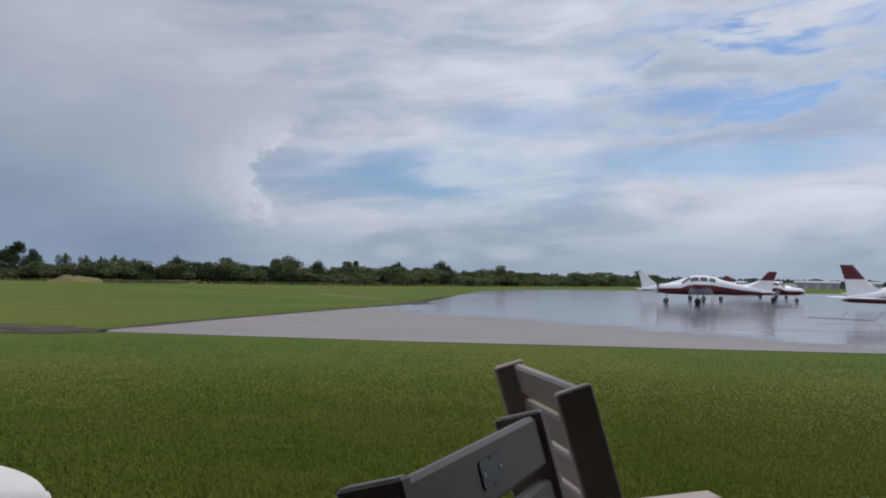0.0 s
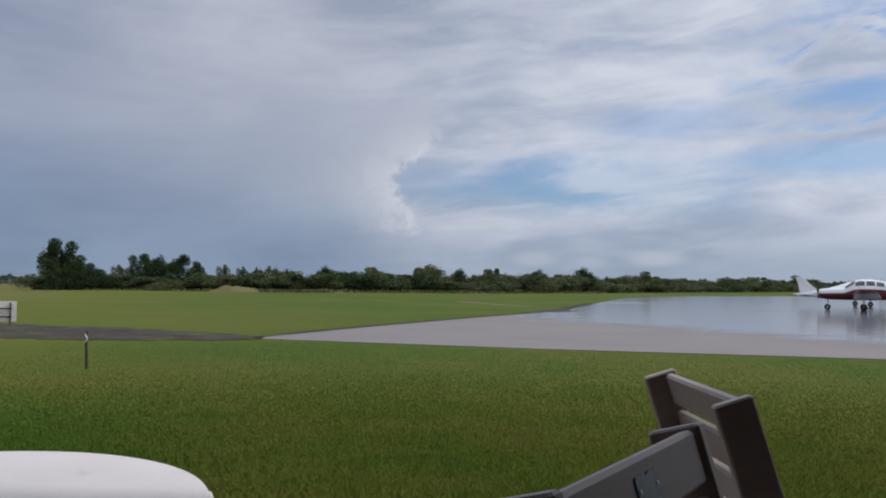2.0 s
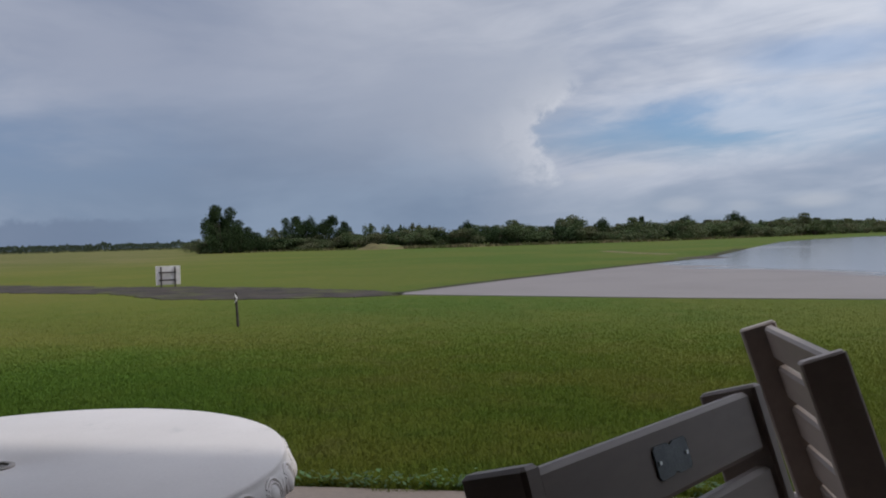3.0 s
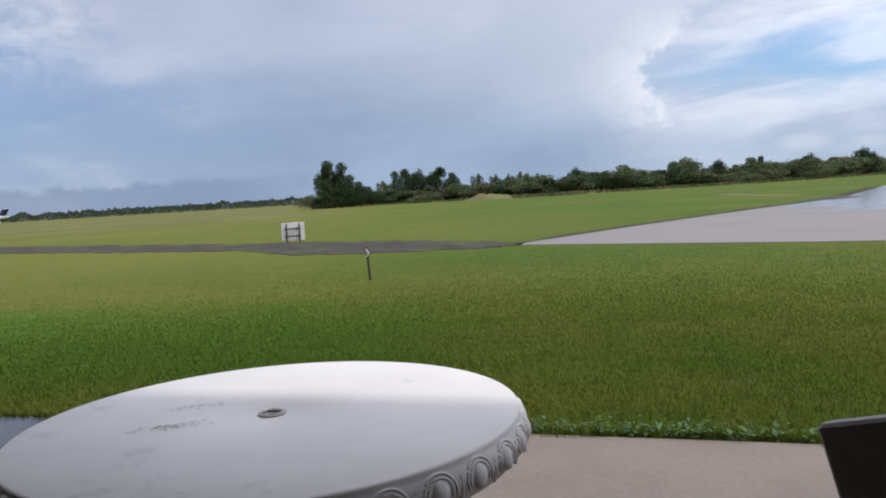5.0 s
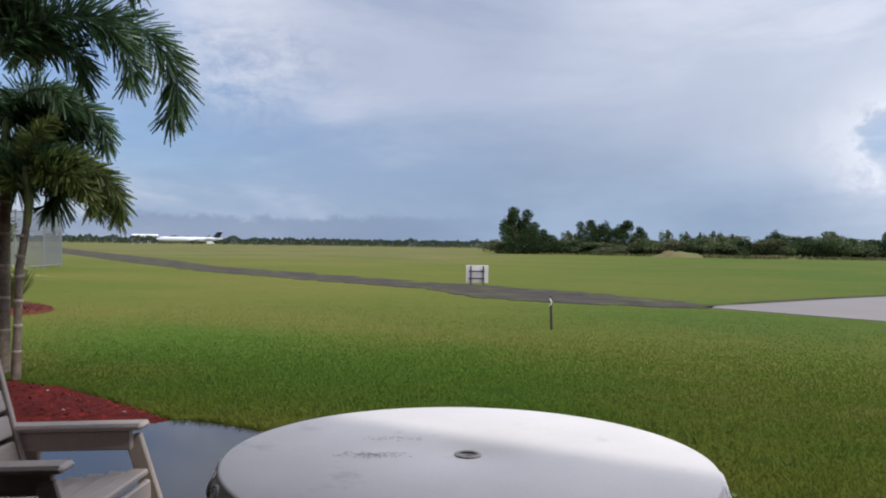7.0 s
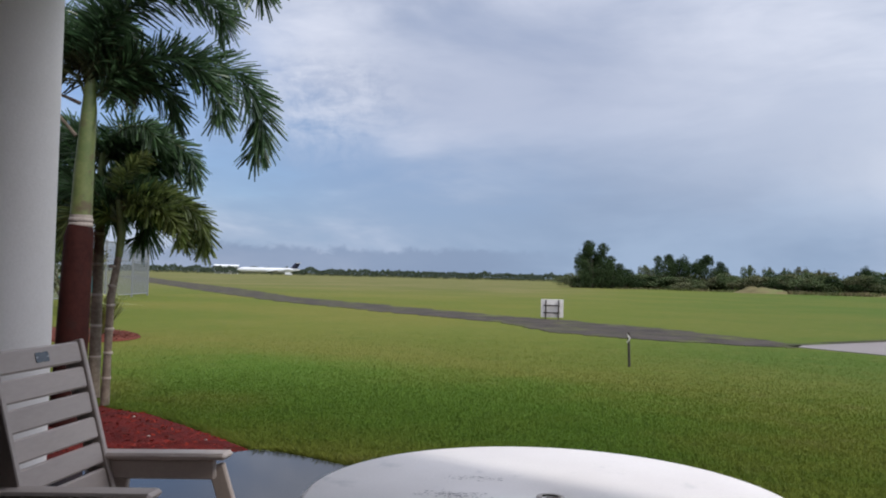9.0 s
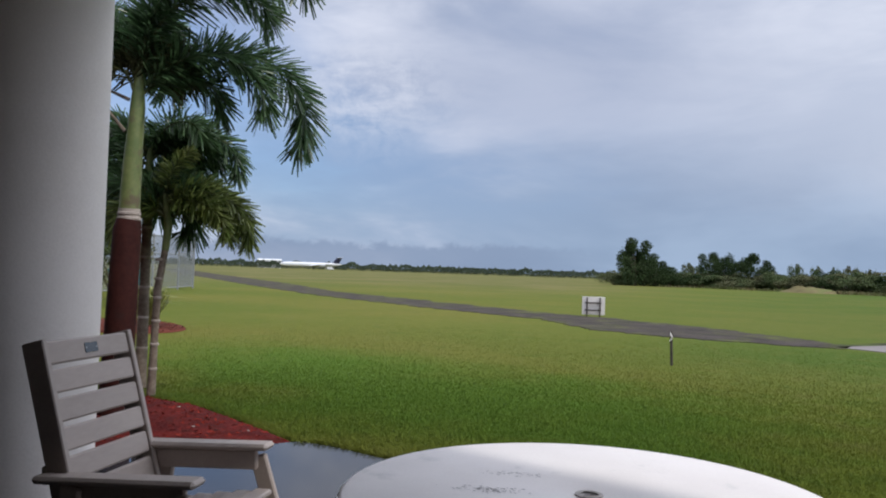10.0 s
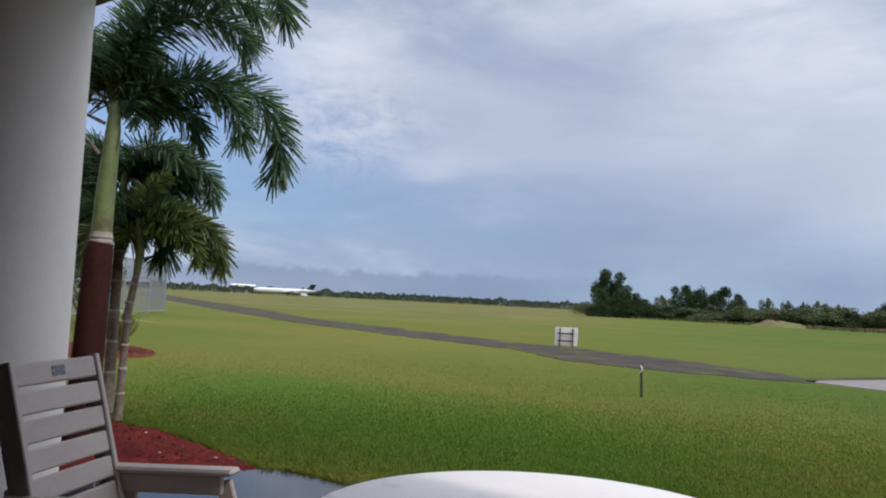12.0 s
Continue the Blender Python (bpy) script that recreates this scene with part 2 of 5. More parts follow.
def lawn_colour(n, pos):
    """Mown airfield grass: lush green by the porch, paler and straw-tinted farther out, in soft patches."""
    sp = n.add("ShaderNodeSeparateXYZ")
    n.put(sp.inputs[0], pos)
    x, y = sp.outputs[0], sp.outputs[1]
    wide = n.noise(pos, 0.11, 4.0, 0.55)
    mid = n.noise(pos, 0.55, 4.0, 0.55)
    out = n.math("ADD", n.math("SQRT", n.math("ADD", n.math("MULTIPLY", x, x), n.math("MULTIPLY", y, y))), n.math("MULTIPLY", n.math("SUBTRACT", mid, 0.5), 9.0))
    c = n.mix(n.ramp(wide, 0.40, 0.62), (0.100, 0.121, 0.020), (0.138, 0.134, 0.029))
    c = n.mix(n.ramp(mid, 0.40, 0.68, 0.0, 0.6), c, (0.118, 0.128, 0.024))
    # greener beyond the apron's corner, straw-tinted towards the runway
    far = n.ramp(out, 34.0, 95.0)
    side = n.math("DIVIDE", x, n.math("ADD", n.math("ABSOLUTE", y), 1.0))
    c = n.mix(n.math("MULTIPLY", far, n.ramp(side, -0.62, -0.95)), c, n.mix(n.ramp(wide, 0.42, 0.6), (0.119, 0.120, 0.038), (0.159, 0.142, 0.058)))
    c = n.mix(n.math("MULTIPLY", n.ramp(out, 6.0, 15.0), n.ramp(side, -0.80, -0.42, 0.0, 0.8)), c, n.mix(n.ramp(wide, 0.38, 0.62), (0.055, 0.100, 0.014), (0.089, 0.110, 0.020)))
    c = n.mix(n.ramp(out, 4.0, 14.0, 0.85, 0.0), c, n.mix(n.ramp(mid, 0.40, 0.62), (0.086, 0.126, 0.012), (0.126, 0.142, 0.019)))
    tuft = n.noise(pos, 1.9, 5.0, 0.65)
    c = n.mix(n.ramp(tuft, 0.52, 0.70, 0.0, 0.45), c, (0.146, 0.138, 0.041))
    c = n.mix(n.ramp(tuft, 0.46, 0.32, 0.0, 0.4), c, (0.064, 0.105, 0.016))
    px = n.math("DIVIDE", n.math("ADD", x, 7.2), 5.2)
    py = n.math("DIVIDE", n.math("SUBTRACT", y, 5.4), 2.3)
    d = n.math("ADD", n.math("SQRT", n.math("ADD", n.math("MULTIPLY", px, px), n.math("MULTIPLY", py, py))), n.math("MULTIPLY", n.math("SUBTRACT", mid, 0.5), 1.6))
    return n.mix(n.ramp(d, 0.3, 1.5, 0.85, 0.0), c, (0.066, 0.130, 0.014))


def ground_material():
    m = bpy.data.materials.new("mown_grass")
    m.use_nodes = True
    n = Nodes(m.node_tree)
    pos = n.add("ShaderNodeNewGeometry").outputs["Position"]
    tiny = n.noise(pos, 26.0, 5.0, 0.7)
    tuft = n.noise(pos, 4.5, 4.0, 0.6)
    c = lawn_colour(n, pos)
    c = n.mix(n.ramp(tiny, 0.35, 0.72, 0.0, 0.85), n.mul(c, (0.86, 0.88, 0.84)), n.mul(c, (1.14, 1.12, 1.06)))
    c = n.mix(n.ramp(tuft, 0.40, 0.66, 0.0, 0.6), c, n.mul(c, (0.84, 0.88, 0.80)))
    p = n.add("ShaderNodeBsdfPrincipled")
    n.put(p.inputs["Base Color"], c)
    p.inputs["Roughness"].default_value = 0.85
    p.inputs["Specular IOR Level"].default_value = 0.06
    bp = n.add("ShaderNodeBump")
    bp.inputs["Strength"].default_value, bp.inputs["Distance"].default_value = 0.5, 0.04
    n.put(bp.inputs["Height"], tiny)
    n.put(p.inputs["Normal"], bp.outputs[0])
    n.t.links.new(p.outputs[0], n.add("ShaderNodeOutputMaterial").inputs[0])
    return m


def blade_material():
    """Grass blades take the lawn's colour, a little different from blade to blade; soft, mostly upward shading."""
    m = bpy.data.materials.new("grass_blades")
    m.use_nodes = True
    n = Nodes(m.node_tree)
    geo = n.add("ShaderNodeNewGeometry")
    rnd = geo.outputs["Random Per Island"]
    c = lawn_colour(n, geo.outputs["Position"])
    c = n.mix(rnd, n.mul(c, (1.0, 1.03, 0.96)), n.mul(c, (1.14, 1.09, 1.05)))
    p = n.add("ShaderNodeBsdfPrincipled")
    n.put(p.inputs["Base Color"], c)
    p.inputs["Roughness"].default_value = 0.75
    p.inputs["Specular IOR Level"].default_value = 0.10
    v = n.add("ShaderNodeVectorMath")
    v.operation = "MULTIPLY_ADD"
    n.put(v.inputs[0], geo.outputs["Normal"])
    v.inputs[1].default_value = (0.35, 0.35, 0.1)
    v.inputs[2].default_value = (0.0, 0.0, 1.0)
    nv = n.add("ShaderNodeVectorMath")
    nv.operation = "NORMALIZE"
    n.put(nv.inputs[0], v.outputs[0])
    n.put(p.inputs["Normal"], nv.outputs[0])
    t = n.add("ShaderNodeBsdfTranslucent")
    n.put(t.inputs["Color"], c)
    mx = n.add("ShaderNodeMixShader")
    mx.inputs[0].default_value = 0.25
    n.t.links.new(p.outputs[0], mx.inputs[1]), n.t.links.new(t.outputs[0], mx.inputs[2])
    n.t.links.new(mx.outputs[0], n.add("ShaderNodeOutputMaterial").inputs[0])
    return m


def wet_material(name, dry, wet, scale, wet_from, wet_to, wet_rough, edge=None):
    """Paving with water standing on it: edge (plane origin, direction, width) keeps a drier strip by its border."""
    m = bpy.data.materials.new(name)
    m.use_nodes = True
    n = Nodes(m.node_tree)
    co = n.add("ShaderNodeTexCoord").outputs["Object"]
    big = n.noise(n.scaled(co, (0.6, 1.0, 1.0)), scale, 5.0, 0.55, 0.4)
    tiny = n.noise(co, 38.0, 4.0, 0.6)
    f = n.math("ADD", big, n.math("MULTIPLY", n.math("SUBTRACT", n.noise(n.scaled(co, (0.22, 1.0, 1.0)), scale * 6.0, 5.0, 0.6, 0.3), 0.5), 0.6))
    if edge:
        s = n.add("ShaderNodeSeparateXYZ")
        n.put(s.inputs[0], co)
        along = n.math("ADD", n.math("MULTIPLY", s.outputs[0], edge[0]), n.math("MULTIPLY", s.outputs[1], edge[1]))
        f = n.math("ADD", f, n.ramp(along, edge[2], edge[3], -0.30, 0.22))
    f = n.ramp(f, wet_from, wet_to)
    base = n.mix(n.ramp(tiny, 0.3, 0.7), n.mul(dry, (0.88, 0.88, 0.88)), dry)
    base = n.mix(n.ramp(n.noise(co, scale * 4.0, 5.0, 0.6), 0.4, 0.7, 0.0, 0.5), base, n.mul(base, (0.78, 0.77, 0.76)))
    p = n.add("ShaderNodeBsdfPrincipled")
    n.put(p.inputs["Base Color"], n.mix(f, base, wet))
    n.put(p.inputs["Roughness"], n.ramp(f, 0.0, 1.0, 0.55, wet_rough))
    p.inputs["IOR"].default_value = 1.33
    bp = n.add("ShaderNodeBump")
    bp.inputs["Distance"].default_value = 0.004
    n.put(bp.inputs["Strength"], n.ramp(f, 0.0, 1.0, 0.5, 0.03))
    n.put(bp.inputs["Height"], tiny)
    n.put(p.inputs["Normal"], bp.outputs[0])
    n.t.links.new(p.outputs[0], n.add("ShaderNodeOutputMaterial").inputs[0])
    return m


def glass_material():
    m = bpy.data.materials.new("tinted_glass")
    m.use_nodes = True
    p = m.node_tree.nodes["Principled BSDF"]
    p.inputs["Base Color"].default_value = (0.02, 0.025, 0.03, 1)
    p.inputs["Roughness"].default_value = 0.06
    p.inputs["Coat Weight"].default_value = 0.6
    return m


GRASS = ground_material()
BLADES = blade_material()
WEEDS = leaf_material("weed_leaves", (0.045, 0.11, 0.018), (0.08, 0.15, 0.028), (0.055, 0.125, 0.022), 0.3, 0.3, 0.5)
APRON = wet_material("wet_apron_concrete", (0.205, 0.178, 0.168), (0.090, 0.087, 0.089), 0.09, 0.36, 0.66, 0.12, (1.4, 1.0, 20.0, 33.0))
PATIO = wet_material("patio_concrete", (0.215, 0.172, 0.142), (0.022, 0.023, 0.027), 0.5, 0.40, 0.54, 0.025, (-0.978, -0.208, 0.6, 3.2))
MILLINGS = surface("asphalt_millings", (0.036, 0.030, 0.026), (0.072, 0.060, 0.053), 1.2, 0.9, 0.9, 22.0, ((0.095, 0.105, 0.033), 0.7, 0.5), depth=0.03, spec=0.12)
EARTH = surface("bare_earth", (0.11, 0.095, 0.045), (0.18, 0.15, 0.075), 0.7, 0.95, 0.8, 9.0, ((0.12, 0.14, 0.05), 0.6, 0.5), depth=0.05, spec=0.12)
SOIL = surface("dark_wet_soil", (0.022, 0.020, 0.014), (0.060, 0.055, 0.030), 1.4, 0.9, 0.8, 14.0, ((0.07, 0.10, 0.02), 0.8, 0.5), depth=0.03, spec=0.12)
STUCCO = surface("painted_stucco", (0.70, 0.645, 0.605), (0.78, 0.725, 0.69), 2.0, 0.8, 0.25, 90.0, depth=0.003)
WALL = surface("brown_stucco_wall", (0.060, 0.048, 0.040), (0.085, 0.068, 0.056), 1.5, 0.85, 0.3, 80.0, depth=0.003)
SOFFIT = surface("brown_soffit", (0.075, 0.058, 0.05), (0.105, 0.085, 0.07), 3.0, 0.6, 0.15, 40.0, depth=0.002)
ROOFING = surface("roof_metal", (0.30, 0.29, 0.28), (0.36, 0.35, 0.33), 1.0, 0.45, 0.1, 20.0, metal=0.6)
CAST = surface("white_cast_stone", (0.78, 0.73, 0.705), (0.85, 0.80, 0.775), 3.0, 0.55, 0.12, 120.0, ((0.66, 0.63, 0.61), 5.0, 0.12), depth=0.0015)
SCUFF = surface("scuffed_stone", (0.16, 0.15, 0.15), (0.34, 0.32, 0.31), 30.0, 0.8, 0.3, 160.0, depth=0.001)
TAUPE = surface("taupe_recycled_lumber", (0.385, 0.322, 0.286), (0.440, 0.372, 0.332), 6.0, 0.5, 0.18, 70.0, each=0.05, depth=0.0015, stretch=(0.3, 1, 1))
PLATE = surface("grey_metal_plate", (0.09, 0.10, 0.11), (0.14, 0.15, 0.16), 20.0, 0.38, 0.1, 200.0, metal=0.7)
STEEL = surface("steel", (0.45, 0.45, 0.44), (0.58, 0.58, 0.57), 12.0, 0.35, 0.05, metal=0.9)
GALV = surface("galvanised_steel", (0.24, 0.25, 0.26), (0.33, 0.34, 0.35), 9.0, 0.5, 0.1, metal=0.5)
MULCH = surface("red_mulch", (0.06, 0.005, 0.004), (0.13, 0.012, 0.008), 6.0, 0.85, 0.9, 45.0, ((0.05, 0.012, 0.008), 9.0, 0.4), depth=0.02, spec=0.12)
CHIPS = surface("red_mulch_chips", (0.10, 0.008, 0.005), (0.22, 0.024, 0.014), 5.0, 0.75, 0.3, 60.0, each=0.45, island=True, spec=0.12)
OLD_MULCH = surface("faded_mulch", (0.085, 0.022, 0.014), (0.14, 0.040, 0.026), 6.0, 0.9, 0.9, 45.0, depth=0.02, spec=0.12)
OLD_CHIPS = surface("faded_mulch_chips", (0.09, 0.022, 0.014), (0.16, 0.045, 0.03), 5.0, 0.8, 0.3, 60.0, each=0.4, island=True, spec=0.12)
PALE = surface("pale_pebble", (0.30, 0.26, 0.23), (0.38, 0.33, 0.30), 20.0, 0.7, 0.2)
BARK = surface("palm_bark", (0.13, 0.10, 0.08), (0.26, 0.21, 0.17), 9.0, 0.85, 0.6, 30.0, ((0.13, 0.09, 0.07), 6.0, 0.3), depth=0.01, spec=0.12)
RED_BARK = surface("reddish_palm_bark", (0.026, 0.008, 0.007), (0.052, 0.015, 0.012), 3.0, 0.75, 0.4, 26.0, ((0.035, 0.014, 0.012), 7.0, 0.3), depth=0.008, spec=0.12)
SHAFT = surface("green_crownshaft", (0.11, 0.15, 0.045), (0.19, 0.21, 0.075), 3.0, 0.5, 0.2, 22.0, ((0.12, 0.09, 0.05), 5.0, 0.25), depth=0.004)
RING = surface("palm_ring", (0.30, 0.25, 0.22), (0.42, 0.36, 0.32), 6.0, 0.8, 0.3, 40.0)
FROND = leaf_material("palm_leaflets", (0.050, 0.102, 0.044), (0.104, 0.168, 0.080), (0.076, 0.136, 0.054), 0.5, 0.42, 0.30)
FROND_OLD = leaf_material("yellowing_leaflets", (0.120, 0.175, 0.046), (0.240, 0.255, 0.090), (0.165, 0.215, 0.058), 0.5, 0.45, 0.4)
FROND_DRY = leaf_material("browning_leaflets", (0.060, 0.070, 0.028), (0.115, 0.105, 0.050), (0.085, 0.090, 0.034), 0.5, 0.4, 0.5)
RIB = surface("frond_rib", (0.07, 0.09, 0.03), (0.12, 0.13, 0.05), 5.0, 0.6, 0.1)
BUSH = leaf_material("brush_leaves", (0.055, 0.090, 0.034), (0.100, 0.130, 0.052), (0.125, 0.125, 0.062), 0.4, 0.25, 0.7, 0.2)
BUSH_DARK = leaf_material("dark_tree_leaves", (0.020, 0.040, 0.015), (0.042, 0.068, 0.024), (0.038, 0.060, 0.022), 0.35, 0.2, 0.8, 0.15)
FARLEAF = leaf_material("far_wood_leaves", (0.030, 0.050, 0.026), (0.050, 0.072, 0.036), (0.042, 0.062, 0.032), 0.3, 0.15, 0.8)
DRYGRASS = leaf_material("dry_tall_grass", (0.12, 0.10, 0.045), (0.18, 0.145, 0.07), (0.09, 0.11, 0.03), 0.3, 0.3, 0.8)
BRANCH = surface("brush_branch", (0.07, 0.055, 0.04), (0.12, 0.10, 0.075), 5.0, 0.9, 0.3)
WOOD_DARK = surface("weathered_dark_wood", (0.035, 0.028, 0.024), (0.075, 0.060, 0.050), 8.0, 0.85, 0.5, 50.0, depth=0.005)
BOARD = surface("weathered_white_board", (0.62, 0.58, 0.55), (0.74, 0.70, 0.67), 4.0, 0.75, 0.2, 30.0, ((0.45, 0.40, 0.37), 5.0, 0.2))
TAPE = surface("white_flag_tape", (0.62, 0.58, 0.55), (0.76, 0.72, 0.70), 20.0, 0.6, 0.1)
PAINT_WHITE = surface("white_aircraft_paint", (0.66, 0.67, 0.69), (0.73, 0.74, 0.75), 1.5, 0.28, 0.02, each=0.03)
PAINT_RED = surface("maroon_aircraft_paint", (0.085, 0.010, 0.016), (0.115, 0.014, 0.022), 1.5, 0.3, 0.02)
PAINT_NAVY = surface("navy_tail_paint", (0.012, 0.014, 0.04), (0.02, 0.022, 0.055), 1.0, 0.35, 0.02)
GLASS = glass_material()
RUBBER = surface("black_rubber", (0.012, 0.012, 0.012), (0.025, 0.025, 0.025), 12.0, 0.8, 0.1)
BLACK = surface("matt_black_paint", (0.015, 0.015, 0.016), (0.03, 0.03, 0.032), 8.0, 0.5, 0.05)
SHED_GREY = surface("grey_metal_siding", (0.34, 0.36, 0.38), (0.42, 0.44, 0.46), 0.4, 0.6, 0.1, 3.0)
SHED_WHITE = surface("white_metal_siding", (0.72, 0.73, 0.74), (0.80, 0.81, 0.82), 0.3, 0.55, 0.1, 3.0)
SHED_DOOR = surface("dull_grey_door", (0.24, 0.25, 0.27), (0.30, 0.31, 0.33), 0.5, 0.6, 0.1, 3.0)
TEAL = surface("teal_plastic", (0.03, 0.15, 0.17), (0.05, 0.20, 0.22), 5.0, 0.5, 0.1)


# ---- mesh writing ----
class Shape:
    """Collects vertices and faces for one mesh."""

    def __init__(self):
        self.v, self.f, self.smooth = [], [], False

    def grid(self, rows, close_u=False, close_v=False, caps=False):
        """Joins rows of points into a skin."""
        base, n = len(self.v), len(rows[0])
        for r in rows:
            self.v.extend(tuple(p) for p in r)
        for i in range(len(rows) if close_v else len(rows) - 1):
            i2 = (i + 1) % len(rows)
            for j in range(n if close_u else n - 1):
                j2 = (j + 1) % n
                self.f.append((base + i * n + j, base + i * n + j2, base + i2 * n + j2, base + i2 * n + j))
        if caps:
            self.f.append(tuple(base + j for j in reversed(range(n))))
            self.f.append(tuple(base + (len(rows) - 1) * n + j for j in range(n)))
        return self

    def box(self, lo, hi, m=None, bevel=0.0):
        """A box with its long edges chamfered along its longest side."""
        (x0, y0, z0), (x1, y1, z1) = lo, hi
        size = (x1 - x0, y1 - y0, z1 - z0)
        ax = max(range(3), key=lambda k: size[k])
        a, b = [k for k in range(3) if k != ax]
        c = min(bevel, size[a] * 0.45, size[b] * 0.45)
        if c > 0:
            ring = [(lo[a] + c, lo[b]), (hi[a] - c, lo[b]), (hi[a], lo[b] + c), (hi[a], hi[b] - c), (hi[a] - c, hi[b]), (lo[a] + c, hi[b]), (lo[a], hi[b] - c), (lo[a], lo[b] + c)]
        else:
            ring = [(lo[a], lo[b]), (hi[a], lo[b]), (hi[a], hi[b]), (lo[a], hi[b])]
        mid = ((lo[a] + hi[a]) / 2, (lo[b] + hi[b]) / 2)
        stops = [(lo[ax], 1.0 if c == 0 else 0.0), (lo[ax] + c, 1.0), (hi[ax] - c, 1.0), (hi[ax], 0.0)] if c > 0 else [(lo[ax], 1.0), (hi[ax], 1.0)]
        rows = []
        for s, full in stops:
            r = []
            for p, q in ring:
                if full == 0.0:
                    p = mid[0] + (p - mid[0]) * (1 - 2 * c / size[a])
                    q = mid[1] + (q - mid[1]) * (1 - 2 * c / size[b])
                pt = [0, 0, 0]
                pt[ax], pt[a], pt[b] = s, p, q
                pt = Vector(pt)
                r.append(m @ pt if m is not None else pt)
            rows.append(r)
        return self.grid(rows, close_u=True, caps=True)

    def tube(self, path, radii, sides=8, caps=True):
        path = [Vector(p) for p in path]
        if not isinstance(radii, (list, tuple)):
            radii = [radii] * len(path)
        rows = []
        for i, p in enumerate(path):
            d = (path[min(i + 1, len(path) - 1)] - path[max(i - 1, 0)]).normalized()
            side = d.cross(Vector((0, 0, 1)) if abs(d.z) < 0.9 else Vector((0, 1, 0))).normalized()
            up = side.cross(d)
            rows.append([p + (side * math.cos(2 * math.pi * k / sides) + up * math.sin(2 * math.pi * k / sides)) * radii[i] for k in range(sides)])
        return self.grid(rows, close_u=True, caps=caps)

    def lathe(self, profile, sides=48, at=(0, 0, 0), caps=True):
        rows = [[(at[0] + r * math.cos(2 * math.pi * k / sides), at[1] + r * math.sin(2 * math.pi * k / sides), at[2] + z) for k in range(sides)] for r, z in profile]
        return self.grid(rows, close_u=True, caps=caps)

    def mesh(self, name, material, smooth=False):
        me = bpy.data.meshes.new(name)
        me.from_pydata(self.v, [], self.f)
        if smooth:
            me.shade_smooth()
            try:
                me.set_sharp_from_angle(angle=radians(38))
            except AttributeError:
                pass
        me.materials.append(material)
        me.update()
        bm = bmesh.new()
        bm.from_mesh(me)
        bmesh.ops.recalc_face_normals(bm, faces=bm.faces)
        bm.to_mesh(me)
        bm.free()
        return me


def part(name, shape, material, parent, label="", smooth=False):
    ob = new(name, shape.mesh(name, material, smooth) if isinstance(shape, Shape) else shape)
    ob.parent = parent
    return tagged(ob, label)


def thing(name, m, label, category, group="", kind=""):
    ob = new(name)
    ob.matrix_world = m
    return tagged(ob, label, category, group, kind)


def solid(name, shape, material, label, category, kind="", smooth=False, group=""):
    return tagged(new(name, shape.mesh(name, material, smooth)), label, category, group, kind)


def cards(name, verts, faces, material):
    """A mesh from arrays, for leaves and blades."""
    me = bpy.data.meshes.new(name)
    me.from_pydata(verts, [], faces)
    me.materials.append(material)
    me.update()
    return me


# ---- ground ----
def fall(x, y):
    """The field is level, but sinks a little far out to the west."""
    r = math.hypot(x, y)
    away = min(1.0, max(0.0, (math.degrees(math.atan2(-x, y)) - 30.0) / 12.0))
    return -0.0021 * max(0.0, min(r, 1500.0) - 130.0) * away * away * (3 - 2 * away)


ground = Shape()
ring_r = [6, 14, 30, 60, 130, 200, 300, 420, 560, 700, 1000, 1500, 2200, 4500]
around = [2 * math.pi * k / 180 for k in range(180)]
ground.grid([[(r * math.cos(b), r * math.sin(b), fall(r * math.cos(b), r * math.sin(b))) for b in around] for r in ring_r], close_u=True, caps=False)
ground.f.append(tuple(range(180)))
solid("ground", ground, GRASS, "wide mown green and straw-coloured airfield grass", "grass", "structure")


def strip(points_a, points_b, z):
    s = Shape()
    s.grid([[(x, y, z) for x, y in points_a], [(x, y, z) for x, y in points_b]])
    return s


def slab(outline, top, bottom):
    s = Shape()
    n = len(outline)
    s.v = [(x, y, top) for x, y in outline] + [(x, y, bottom) for x, y in outline]
    s.f = [tuple(range(n))] + [(i, (i + 1) % n, n + (i + 1) % n, n + i) for i in range(n)]
    return s


# asphalt millings track that runs from the apron's corner past the sign to the gate
near_side = [(-7.5, 16.55), (-8.9, 15.9), (-10.6, 15.1), (-13.2, 15.3), (-16.4, 16.9), (-21.4, 17.2), (-31.2, 18.5), (-45, 22.0), (-72, 29.6), (-130, 47.0)]
far_side = [(-7.7, 17.3), (-9.4, 18.3), (-12.1, 19.2), (-15.2, 19.7), (-19.2, 19.9), (-26, 21.0), (-37, 22.7), (-52, 28.0), (-88, 38.5), (-150, 58.0)]


def wobble(points, amount, steps, seed):
    out = []
    for (x0, y0), (x1, y1) in zip(points, points[1:]):
        for k in range(steps):
            t = k / steps
            x, y = x0 + (x1 - x0) * t, y0 + (y1 - y0) * t
            out.append((x, y + amount * (noise.noise((x * 0.9, seed, 0)) + 0.6 * noise.noise((x * 3.1, seed, 5)) + 0.35 * noise.noise((x * 9.0, seed, 8)))))
    return out + [points[-1]]


track = slab(wobble(near_side, 0.42, 30, 3.0) + wobble(far_side, 0.42, 30, 9.0)[::-1], 0.012, -0.05)
solid("road", track, MILLINGS, "dark grey asphalt millings track across the lawn", "track", "structure")

